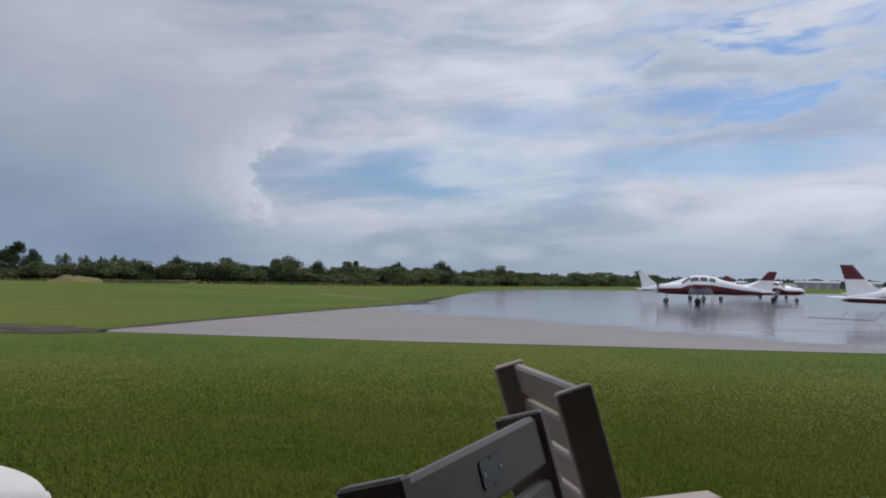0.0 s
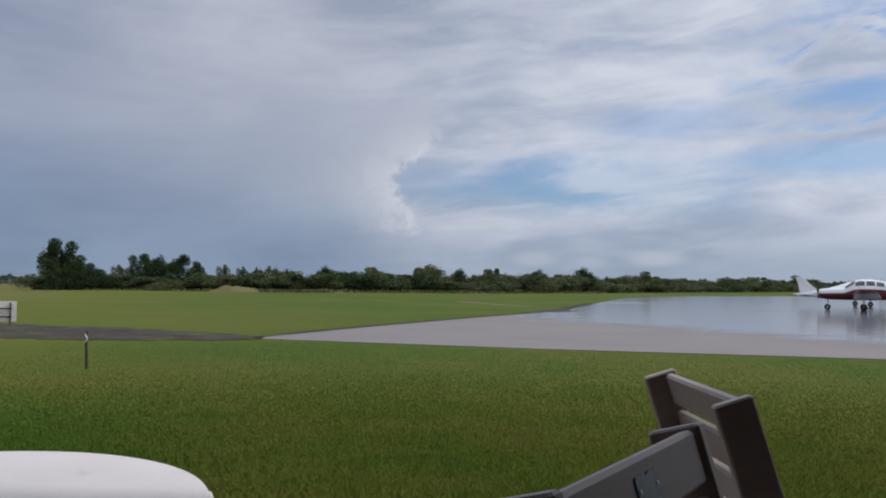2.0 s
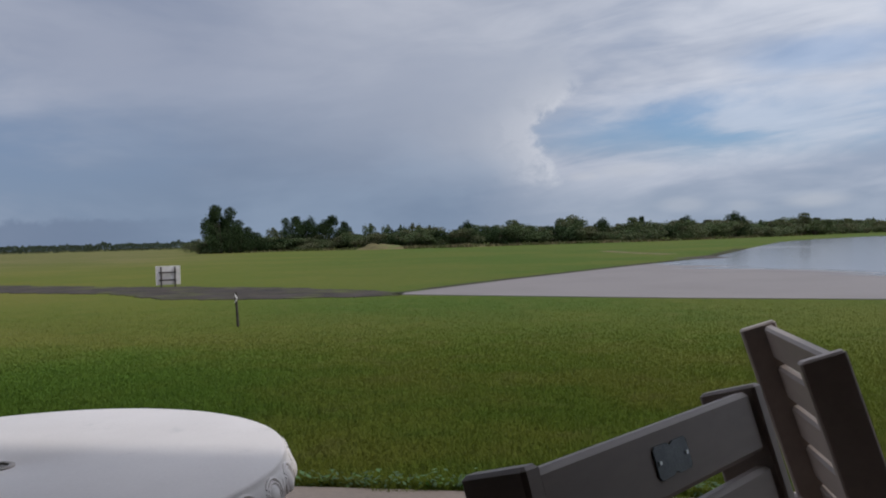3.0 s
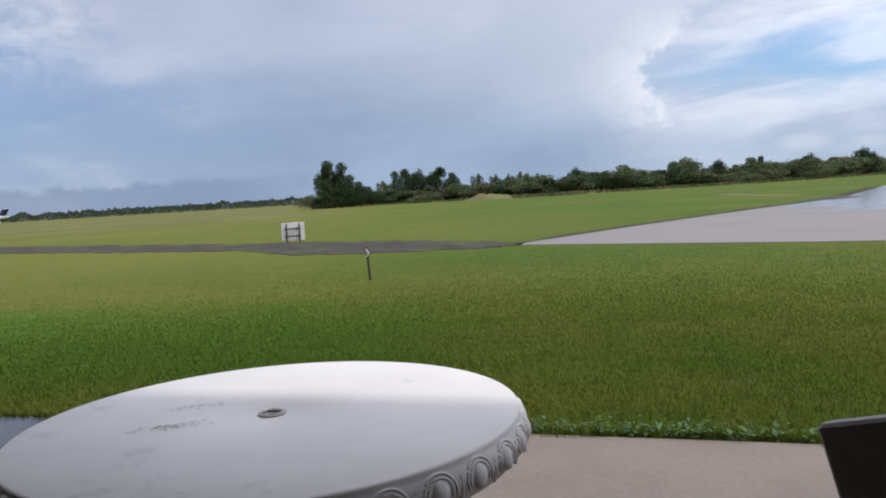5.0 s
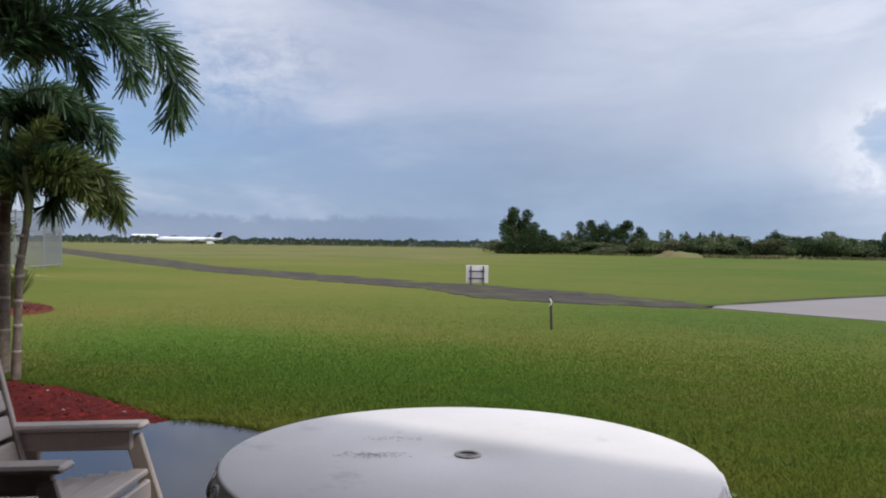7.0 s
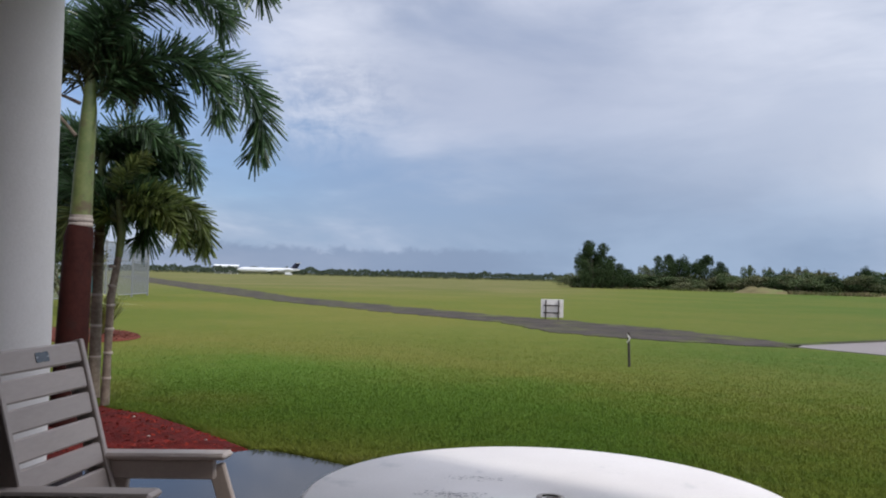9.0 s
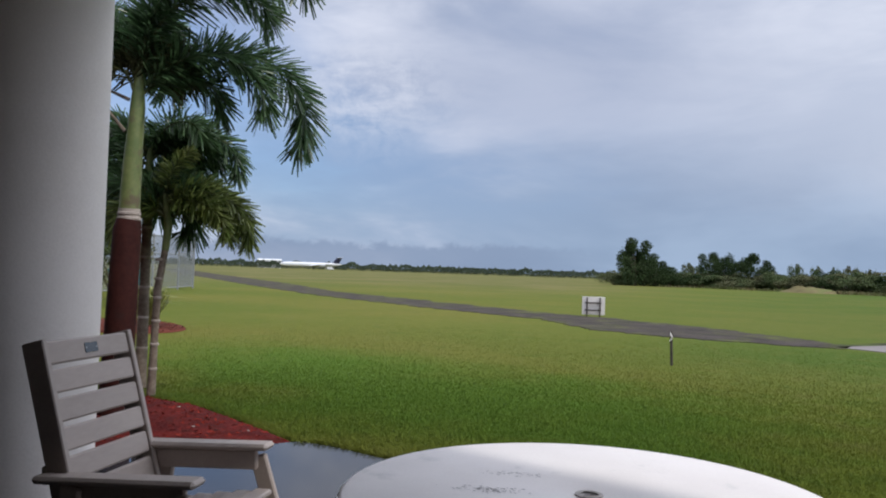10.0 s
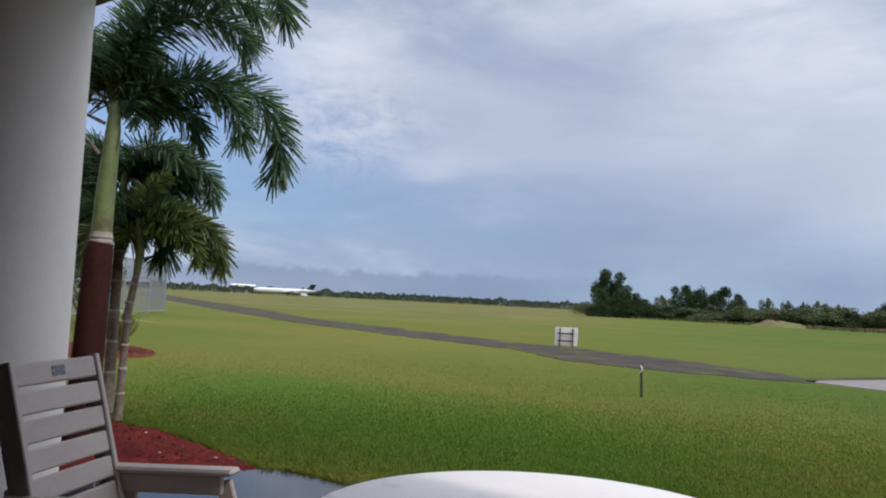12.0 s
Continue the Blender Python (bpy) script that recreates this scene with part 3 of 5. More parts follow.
apron_edge = [(-7.85, 16.8), (-1.4, 15.95), (7.8, 15.45), (40, 14.6), (110, 13.0), (190, 100), (150, 150), (60, 140), (26, 133), (12, 122), (4.8, 105), (1.0, 89), (-1.3, 60), (-2.5, 40.5), (-4.7, 32.0), (-6.8, 22.7)]
solid("pavement", slab(apron_edge, 0.012, -0.1), APRON, "rain-wet pale concrete aircraft apron", "apron", "structure")
lip = Shape()
lip_line = [apron_edge[i] for i in (0, 15, 14, 13, 12)]
rough_edge = wobble(lip_line, 0.10, 40, 4.0)
lip.grid([[(x + 0.05, y, 0.016) for x, y in rough_edge], [(x - 0.20 - 0.012 * y, y - 0.04, 0.010) for x, y in rough_edge]])
solid("pavement_edge", lip, SOIL, "bare dark soil along the apron's edge", "soil", "structure")

# patio slab under the porch
def flat(points):
    return [(p.x, p.y) for p in points]


solid("floor", slab(flat([porch(-4.55, 4.00, 0), porch(-5.15, 2.4, 0), porch(-5.5, -1.6, 0), porch(9, -1.6, 0), porch(9, 4.05, 0), porch(2.4, 4.05, 0), porch(-0.8, 4.06, 0), porch(-4.2, 4.05, 0)]), 0.02, -0.12), PATIO, "concrete patio slab, dry tan and partly rain-wet", "patio", "structure")


# ---- porch: back wall, column, roof ----
TURN = math.degrees(math.atan2(U.y, U.x))
PORCH = pose(0, 0, 0, 0, 0, TURN)
wall = Shape().box((-16, -1.75, -0.1), (14, -1.5, 3.2))
solid("wall_south", wall, WALL, "dark brown stucco wall behind the porch", "wall", "structure").matrix_world = PORCH
# unseen wall, added to keep light from the porch's east end
end_wall = Shape().box((8.8, -1.498, -0.1), (9.0, 1.28, 2.758))
solid("wall_east", end_wall, WALL, "unseen dark brown wall added to cut light at the porch's end", "wall", "structure").matrix_world = PORCH
# added out of view behind the column, to darken its left side
west = Shape().box((-9.2, -1.498, -0.1), (-9.0, 1.1, 2.758))
solid("wall_west", west, WALL, "unseen dark brown wall added to darken the column's left side", "wall", "structure").matrix_world = PORCH
roof = Shape().box((-16, -1.9, 2.96), (14, 2.11, 3.10))
solid("roof", roof, ROOFING, "low metal porch roof", "roof", "structure").matrix_world = PORCH
soffit = Shape().box((-16, -1.5, 2.76), (14, 2.05, 2.955))
solid("ceiling", soffit, SOFFIT, "dark brown porch ceiling", "ceiling", "structure").matrix_world = PORCH
fascia = Shape().box((-16, 2.055, 2.74), (14, 2.11, 2.955), bevel=0.01)
solid("trim", fascia, SOFFIT, "dark brown roof fascia board", "fascia", "structure").matrix_world = PORCH

column = thing("column", pose(-4.140, 0.812, 0.02), "thick round white stucco porch column", "column", kind="structure")
part("shaft", Shape().lathe([(0.385, 0.0), (0.385, 0.10), (0.36, 0.11), (0.36, 2.74)], 64), STUCCO, column, smooth=True)
for u in (3.6, 8.4):
    p = porch(u, 1.69, 0.02)
    copy_thing(column, pose(p.x, p.y, p.z))


# ---- table ----
def garden_table(m):
    t = thing("garden_table", m, "round white cast stone table with a carved egg-pattern rim", "table")
    R, H = 0.635, 0.742
    top = Shape()
    hole = 0.019
    prof = [(hole, H - 0.07), (hole, H - 0.002), (hole + 0.003, H), (0.3, H), (R - 0.030, H), (R - 0.024, H - 0.002), (R - 0.021, H - 0.006), (R - 0.021, H - 0.011), (R - 0.016, H - 0.018), (R - 0.009, H - 0.030), (R - 0.005, H - 0.045), (R - 0.006, H - 0.062), (R - 0.013, H - 0.080), (R - 0.026, H - 0.094), (R - 0.045, H - 0.103), (0.25, H - 0.108), (hole, H - 0.108)]
    top.lathe(prof, 128, caps=False)
    tabletop = part("tabletop", top, CAST, t, smooth=True)
    ring = Shape()
    ring.lathe([(hole + 0.004, 0.0), (hole + 0.016, 0.0), (hole + 0.016, 0.004), (hole + 0.010, 0.006), (hole + 0.004, 0.004)], 32, (0, 0, H), caps=False)
    part("umbrella_hole_collar", ring, surface("worn_collar", (0.40, 0.36, 0.33), (0.54, 0.49, 0.45), 30.0, 0.7, 0.2), tabletop, "worn brownish umbrella hole collar", True)
    # eggs with two raised arches each, and a leaf between them, round the rim
    count = 34
    egg, arch, leaf = Shape(), Shape(), Shape()
    rows = []
    for i in range(7):
        a = math.pi * i / 6
        rows.append([(0.011 * math.sin(a) * max(0.0, math.sin(b)) - 0.002, 0.023 * math.sin(a) * math.cos(b), -0.029 * math.cos(a) - 0.006) for b in [math.pi * k / 8 for k in range(9)]])
    egg.grid(rows)
    for rad, th in ((0.032, 0.0046), (0.0415, 0.0040)):
        path = [(0.001 - 9.0 * max(0.0, -0.012 - (rad * math.sin(a) - 0.010)) ** 2, rad * 0.92 * math.cos(a), rad * math.sin(a) - 0.010) for a in [math.pi * (-0.12 + 1.24 * k / 14) for k in range(15)]]
        arch.tube(path, [th * (0.6 + 0.4 * math.sin(math.pi * k / 14)) for k in range(15)], 6)
    leaf.tube([(-0.010, 0, -0.040), (-0.003, 0.0, -0.02), (0.0, 0.0, 0.01), (-0.004, 0.0, 0.032)], [0.003, 0.0055, 0.005, 0.002], 6)
    meshes = [(n2, sh.mesh(n2, CAST, True)) for n2, sh in (("egg", egg), ("arch", arch), ("leaf_carving", leaf))]
    for k in range(count):
        for half, (n2, me) in enumerate(meshes):
            a = 360.0 * (k + (0.5 if n2 == "leaf_carving" else 0.0)) / count
            ob = part(n2, me, CAST, tabletop)
            ob.matrix_basis = pose(0, 0, 0, 0, 0, a) @ pose(R - 0.010, 0, H - 0.043, 0, -16, 0) @ Matrix.Diagonal((1.15, 1.10, 0.95, 1))
    pedestal = Shape().lathe([(0.30, 0.0), (0.30, 0.05), (0.27, 0.07), (0.17, 0.11), (0.13, 0.18), (0.15, 0.30), (0.19, 0.40), (0.17, 0.50), (0.15, 0.55), (0.22, 0.60), (0.30, 0.628)], 48)
    part("pedestal", pedestal, CAST, t, smooth=True)
    # rubbed patches on the top
    rng = random.Random(4)
    for cx, cy, n2, sp in ((-0.25, 0.0, 110, 0.045), (-0.19, 0.17, 60, 0.042)):
        sc = Shape()
        for _ in range(n2):
            x, y = cx + rng.gauss(0, sp), cy + rng.gauss(0, sp * 0.33)
            r0 = rng.uniform(0.0006, 0.0034)
            if math.hypot(x, y) < 0.5:
                base = len(sc.v)
                k2 = rng.randint(5, 7)
                ph = rng.random() * 6.28
                sc.v += [(x + r0 * rng.uniform(0.9, 2.2) * math.cos(ph + 6.283 * j / k2), y + r0 * rng.uniform(0.5, 1.0) * math.sin(ph + 6.283 * j / k2), H + 0.0012) for j in range(k2)]
                sc.f.append(tuple(range(base, base + k2)))
        tagged(part("scuff", sc, SCUFF, tabletop, "dark chipped scuff marks"), kind="stuff")
    return t


garden_table(pose(-1.350, 1.55, 0.02, 0, 0, 45))


# ---- rocking chairs ----
def rocking_chair(m):
    """Origin on the floor under the arms' front ends; faces +y."""
    c = thing("rocking_chair", m, "taupe recycled-lumber rocking chair with horizontal back slats", "chair", "porch rocking chairs")
    W = 0.260                       # half the width over the back posts
    lean = 14.0
    back = pose(0, -0.455, 0.63, lean, 0, 0)    # the back's own axes, hinged at arm height
    for sx in (-1, 1):
        x0, x1 = (sx * W, sx * (W - 0.026)) if sx < 0 else (sx * (W - 0.026), sx * W)
        part("back_post", Shape().box((min(x0, x1), -0.081, -0.34), (max(x0, x1), 0.0, 0.415), back, 0.004), TAUPE, c)
        a0, a1 = sorted((sx * 0.235, sx * 0.325))
        part("armrest", Shape().box((a0, -0.53, 0.588), (a1, 0.03, 0.613), pose(0, 0, 0, 1.0, 0, 0), 0.010), TAUPE, c)
        l0, l1 = sorted((sx * 0.285, sx * 0.259))
        part("apron_rail", Shape().box((l0, -0.44, 0.513), (l1, -0.02, 0.586), pose(0, 0, 0, 1.0, 0, 0), 0.006), TAUPE, c)
        q0, q1 = sorted((sx * 0.313, sx * 0.287))
        part("front_leg", Shape().box((q0, -0.035, 0.06), (q1, 0.030, 0.588), pose(0, 0.135, 0, 17, 0, 0), 0.006), TAUPE, c)
        part("rear_leg", Shape().box((q0, -0.035, 0.05), (q1, 0.035, 0.58), pose(0, -0.50, 0, -9, 0, 0), 0.006), TAUPE, c)
        runner = Shape()
        pts = []
        for k in range(17):
            y = -0.78 + 1.08 * k / 16
            pts.append((y, 0.0 + 0.16 * ((y + 0.22) / 0.6) ** 2))
        r0, r1 = sorted((sx * 0.285, sx * 0.258))
        runner.grid([[(r0, y, z) for y, z in pts], [(r1, y, z) for y, z in pts], [(r1, y, z + 0.065) for y, z in pts], [(r0, y, z + 0.065) for y, z in pts]], close_v=True)
        part("rocker", runner, TAUPE, c)
    for k in range(7):
        top = 0.408 - k * 0.0965
        slat = part("back_slat", Shape().box((-W + 0.0262, -0.032, top - 0.079), (W - 0.0262, -0.008, top), back, 0.006), TAUPE, c)
        if k == 0:
            plate = Shape()
            zc = top - 0.039
            rim2 = [(-0.037, -0.014), (-0.033, -0.018), (-0.008, -0.018), (0.0, -0.0145), (0.008, -0.018), (0.033, -0.018), (0.037, -0.014), (0.037, 0.014), (0.033, 0.018), (0.008, 0.018), (0.0, 0.0145), (-0.008, 0.018), (-0.033, 0.018), (-0.037, 0.014)]
            plate.grid([[back @ Vector((px, py, zc + pz)) for px, pz in rim2] for py in (-0.0078, -0.0058)], close_u=True, caps=True)
            pl = part("name_plate", plate, PLATE, slat, "small dark grey metal plate")
            for sx in (-0.030, 0.030):
                part("rivet", Shape().box((sx - 0.0025, -0.0062, top - 0.041), (sx + 0.0025, -0.0042, top - 0.037), back), STEEL, slat, "steel rivet")
    for k in range(6):
        y = -0.42 + 0.078 * k
        part("seat_slat", Shape().box((-0.257, y, 0.375 + 0.010 * k), (0.257, y + 0.066, 0.398 + 0.010 * k), None, 0.006), TAUPE, c)
    part("front_stretcher", Shape().box((-0.257, 0.02, 0.34), (0.257, 0.045, 0.41), None, 0.006), TAUPE, c)
    part("back_brace", Shape().box((-W, -0.55, 0.56), (W, -0.525, 0.62), None, 0.006), TAUPE, c)
    return c


chair = rocking_chair(pose(-2.627, 1.2205, 0.02, 0, 0, -49.6) @ pose(0, 0, 0, 1.6))
copy_thing(chair, pose(0.660, 1.012, 0.02, 0, 0, -111.4) @ pose(0, 0, 0, 2.6))
copy_thing(chair, pose(0.866, 2.250, 0.02, 0, 0, -76.9) @ pose(0, 0, 0, 3.2))


# ---- mulch bed and palms ----
def inside(x, y, outline):
    hit = False
    for (x0, y0), (x1, y1) in zip(outline, outline[1:] + outline[:1]):
        if (y0 > y) != (y1 > y) and x < (x1 - x0) * (y - y0) / (y1 - y0) + x0:
            hit = not hit
    return hit


BED = flat([porch(-4.56, 3.96, 0), porch(-5.0, 4.06, 0), porch(-5.5, 4.17, 0), porch(-6.2, 4.30, 0), porch(-6.9, 4.22, 0), porch(-7.6, 3.95, 0), porch(-8.6, 3.3, 0), porch(-10, 2.9, 0), porch(-11, 1.2, 0), porch(-11, -1.2, 0), porch(-5.5, -1.2, 0), porch(-5.16, 2.4, 0)])
BED_FAR = [(-16.3 + 1.8 * math.cos(a), 5.1 + 1.15 * math.sin(a)) for a in [6.2832 * k / 20 for k in range(20)]]


def mulch_bed(outline, chips, seed, size, mat, chip_mat, label):
    cx, cy = sum(p[0] for p in outline) / len(outline), sum(p[1] for p in outline) / len(outline)
    s = Shape()
    rows = [[(cx + (x - cx) * f, cy + (y - cy) * f, h) for x, y in outline] for f, h in ((1.0, 0.005), (0.97, 0.035), (0.85, 0.055), (0.4, 0.075), (0.05, 0.08))]
    s.grid(rows, close_u=True)
    s.f.append(tuple(len(s.v) - len(outline) + k for k in range(len(outline))))
    bed = solid("mulch_bed", s, mat, label, "mulch", "structure")
    rng = np.random.default_rng(seed)
    verts, faces = [], []
    lo, hi = np.min(outline, 0), np.max(outline, 0)
    while len(faces) < chips:
        x, y = rng.uniform(lo, hi)
        if not all(inside(x + p, y + q, outline) for p, q in ((0.04, 0), (-0.04, 0), (0, 0.04), (0, -0.04))):
            continue
        l, wd, a, t = rng.uniform(0.012, 0.045) * size, rng.uniform(0.003, 0.008) * size, rng.uniform(0, 6.283), rng.uniform(-0.5, 0.5)
        grown = [inside(cx + (x - cx) / g, cy + (y - cy) / g, outline) for g in (0.965, 0.88)]
        if not grown[0]:
            continue
        z = (0.05 if grown[1] else 0.03) + rng.uniform(0, 0.02)
        c, d = math.cos(a), math.sin(a)
        b = len(verts)
        for p, q in ((-l, -wd), (l, -wd * 0.6), (l, wd * 0.7), (-l, wd)):
            verts.append((x + p * c * 0.5 - q * d, y + p * d * 0.5 + q * c, z + t * p * 0.5 + q * 0.4))
        faces.append((b, b + 1, b + 2, b + 3))
    tagged(part("mulch_chips", cards("mulch_chips", verts, faces, chip_mat), None, bed), kind="stuff")
    return bed


mulch_bed(BED, 17000, 3, 1.0, MULCH, CHIPS, "bed of red-dyed wood mulch by the patio")
mulch_bed(BED_FAR, 1200, 4, 1.6, OLD_MULCH, OLD_CHIPS, "small faded reddish-brown mulch bed on the lawn")
for x, y in ((-5.55, 2.68), (-6.75, 2.62), (-5.9, 2.4)):
    pb = Shape().lathe([(0.003, 0), (0.011, 0.003), (0.013, 0.006), (0.006, 0.009)], 9)
    solid("pebble", pb, PALE, "pale flat pebble lying on red mulch", "pebble").matrix_world = pose(x, y, 0.072, 8, 5, x * 100)


def frond_mesh(length, droop, width, seed, rise=0.6, pairs=130, plumose=1.0, blade=0.020):
    """A foxtail frond along +x: a curving rib with leaflets set all round it. Returns the rib's shape and the leaflets' arrays."""
    rng = random.Random(seed)
    path, p, ang = [], Vector((0, 0, 0)), rise
    steps = 26
    for k in range(steps + 1):
        path.append(p.copy())
        t = k / steps
        ang -= droop / steps * (0.35 + 1.5 * t)
        p = p + Vector((math.cos(ang), 0.0, math.sin(ang))) * (length / steps)
    rib = Shape().tube(path, [0.016 * (1 - 0.85 * k / steps) + 0.0015 for k in range(steps + 1)], 6)
    verts, faces = [], []
    for k in range(pairs * 4):
        t = 0.10 + 0.89 * (k + rng.random()) / (pairs * 4)
        i = min(int(t * steps), steps - 1)
        base = path[i].lerp(path[i + 1], t * steps - i)
        d = (path[i + 1] - path[i]).normalized()
        side = Vector((0, 1, 0))
        up = d.cross(side) * -1.0
        a = rng.uniform(-plumose, plumose) + (0 if k % 2 else math.pi) + rng.uniform(-0.2, 0.2) - (0.25 if k % 2 else -0.25)
        out = (side * math.cos(a) + up * math.sin(a)).normalized()
        l = width * (0.68 + 0.32 * math.sin(math.pi * min(1.0, 0.15 + t * 0.85))) * rng.uniform(0.7, 1.1)
        way = (out + d * (0.35 + 0.75 * t * t)).normalized()
        flat_side = way.cross(Vector((rng.uniform(-1, 1), rng.uniform(-1, 1), rng.uniform(-1, 1)))).normalized()
        b = len(verts)
        sag = Vector((0, 0, -1)) * l
        p1 = base + way * l * 0.5 + sag * 0.09
        p2 = base + way * l * 0.94 + sag * 0.24
        wb = blade * rng.uniform(0.8, 1.2)
        verts += [tuple(base - flat_side * wb * 0.3), tuple(base + flat_side * wb * 0.3), tuple(p1 + flat_side * wb), tuple(p1 - flat_side * wb), tuple(p2 + flat_side * wb * 0.85), tuple(p2 - flat_side * wb * 0.55)]
        faces += [(b, b + 1, b + 2, b + 3), (b + 3, b + 2, b + 4, b + 5)]
    return rib, verts, faces


def palm(m, label, trunk, fronds, leaf_seed, rings=()):
    """trunk: list of (path, radii, material, name); fronds: (height point, azimuth, length, droop, width, rise, old)."""
    t = thing("palm_tree", m, label, "palm tree", "palms in the mulch bed")
    for path, radii, mat, name in trunk:
        part(name, Shape().tube(path, radii, 20), mat, t, smooth=True)
    for z, r, cx, cy in rings:
        part("trunk_ring", Shape().lathe([(r, -0.014), (r + 0.005, -0.008), (r + 0.005, 0.008), (r, 0.014)], 20, (cx, cy, z)), RING, t)
    for k, (at, azim, length, droop, width, rise, old) in enumerate(fronds):
        rib, v, f = frond_mesh(length, droop, width, leaf_seed + k, rise, int(84 * length + 30), 1.15, 0.0078)
        fr = part("frond", rib, RIB, t)
        fr.matrix_basis = pose(*at, 0, 0, azim)
        tagged(part("foliage", cards("foliage", v, f, (FROND, FROND_OLD, FROND_DRY)[int(old)]), None, fr), kind="stuff")
    return t


def bent(x, y, pts):
    return [(x + a, y + b, z) for a, b, z in pts]


# azimuths of fronds are measured from +x, counter-clockwise
Z = 2.72
big = [((0.0, 0.02, 2.56), 80, 2.15, 2.81, 0.36, 0.95, False), ((0.0, 0.02, 2.61), 63, 1.41, 2.48, 0.34, 0.95, False), ((0.0, 0.02, 2.56), 77, 0.94, 2.45, 0.28, 0.94, False), ((0.0, 0.02, 2.71), 50, 1.60, 2.31, 0.36, 1.44, False),
       ((0.0, 0.02, 2.76), 32, 2.38, 2.63, 0.36, 1.46, False), ((0.0, 0.0, Z + 0.1), 66, 1.75, 2.1, 0.36, 1.5, False), ((0.0, 0.0, Z - 0.1), 235, 0.85, 3.7, 0.28, 1.3, 2), ((0.0, 0.0, Z), 215, 1.1, 3.4, 0.28, 1.35, 2), ((0.0, 0.0, Z), 84, 0.75, 3.7, 0.26, 1.4, 2),
       ((0.0, 0.0, Z + 0.1), 150, 1.9, 2.2, 0.38, 1.0, False), ((0, 0, Z + 0.1), 200, 1.9, 2.2, 0.38, 1.0, False), ((0, 0, Z + 0.1), 245, 1.6, 2.4, 0.36, 0.9, False)]
big_palm = palm(pose(-6.70, 2.12, 0.05), "foxtail palm with dark red trunk and green crownshaft", [
    ([(0.0, -0.05, 0.0), (0.0, -0.03, 0.8), (0.0, -0.01, 1.50), (0.0, 0.0, 1.58)], [0.128, 0.119, 0.110, 0.095], RED_BARK, "trunk"),
    ([(0.0, 0.0, 1.56), (0.0, 0.0, 1.67)], [0.086, 0.084], RING, "scar_band"),
    ([(0.0, 0.0, 1.66), (0.0, 0.01, 2.05), (0.0, 0.02, 2.28), (0.0, 0.03, 2.5), (0.0, 0.03, 2.85)], [0.082, 0.074, 0.066, 0.060, 0.03], SHAFT, "crownshaft")],
    big, 40, [(1.59, 0.088, 0, 0), (1.63, 0.086, 0, 0)])
for stub in ([(-0.04, -0.05, 2.30), (-0.11, -0.14, 2.43), (-0.20, -0.25, 2.60)], [(-0.03, -0.03, 2.56), (-0.12, -0.14, 2.62), (-0.24, -0.29, 2.65)]):
    part("frond_stub", Shape().tube(stub, [0.016, 0.012, 0.009], 7), BARK, big_palm, "dry brown frond stub")
small = [((0.0, 0.05, 1.87), 56, 1.12, 2.07, 0.25, 0.37, 1), ((0.0, 0.05, 1.83), 40, 0.79, 1.54, 0.25, 0.22, 1), ((0.0, 0.05, 1.88), 70, 0.95, 2.2, 0.25, 0.5, 1), ((0, 0.05, 1.78), 75, 0.85, 2.3, 0.27, 0.6, False), ((0.0, 0.05, 1.85), 85, 0.8, 2.4, 0.27, 0.8, False),
         ((0, 0.05, 1.75), 120, 0.9, 2.4, 0.30, 1.0, False), ((0, 0.05, 1.75), 180, 0.9, 2.4, 0.30, 1.0, False), ((0, 0.05, 1.75), 225, 0.9, 2.4, 0.30, 1.0, False), ((0, 0.05, 1.7), 215, 0.7, 2.6, 0.27, 0.9, False), ((0, 0.05, 1.9), 62, 0.5, 0.9, 0.20, 1.45, True), ((0, 0.05, 1.7), 250, 0.6, 2.6, 0.26, 0.7, True)]
palm(pose(-7.66, 2.70, 0.04), "slim young palm with a pale ringed trunk", [
    ([(0.0, 0.0, 0.0), (0.0, 0.01, 0.5), (0.0, 0.02, 1.0), (0.02, 0.07, 1.38)], [0.042, 0.034, 0.036, 0.030], BARK, "trunk"),
    ([(0.02, 0.07, 1.37), (0.02, 0.09, 1.6), (0.0, 0.05, 1.9)], [0.034, 0.04, 0.02], SHAFT, "crownshaft")],
    small, 60, [(z, 0.037, 0.0, z * 0.025) for z in (0.25, 0.48, 0.7, 0.92, 1.1, 1.28)])
mid = [((0, 0, 2.25), 59, 1.25, 2.62, 0.26, 0.95, False), ((0, 0, 2.3), 78, 0.9, 2.3, 0.30, 0.9, False), ((0, 0, 2.3), 110, 1.2, 2.2, 0.32, 1.0, False), ((0, 0, 2.2), 225, 0.9, 2.6, 0.32, 0.8, False), ((0, 0, 2.3), 200, 1.2, 2.2, 0.32, 1.0, False), ((0, 0, 2.3), 210, 1.0, 2.4, 0.32, 1.0, False), ((0, 0, 2.35), 35, 0.8, 2.3, 0.32, 1.2, False), ((0, 0, 2.1), 245, 0.8, 2.7, 0.30, 0.6, False), ((0, 0, 2.1), 45, 0.7, 2.8, 0.30, 0.6, False), ((0, 0, 2.25), 95, 0.8, 3.3, 0.32, 1.0, False), ((0, 0, 2.3), 70, 0.75, 3.5, 0.32, 1.1, False), ((0, 0, 2.05), 55, 0.7, 3.0, 0.32, 0.7, False), ((0, 0, 2.0), 235, 0.8, 3.2, 0.32, 0.8, False), ((0, 0, 1.95), 150, 0.9, 3.0, 0.34, 0.8, False), ((0, 0, 1.85), 75, 0.75, 3.0, 0.32, 0.5, False), ((0, 0, 1.85), 215, 0.7, 3.0, 0.32, 0.5, False)]
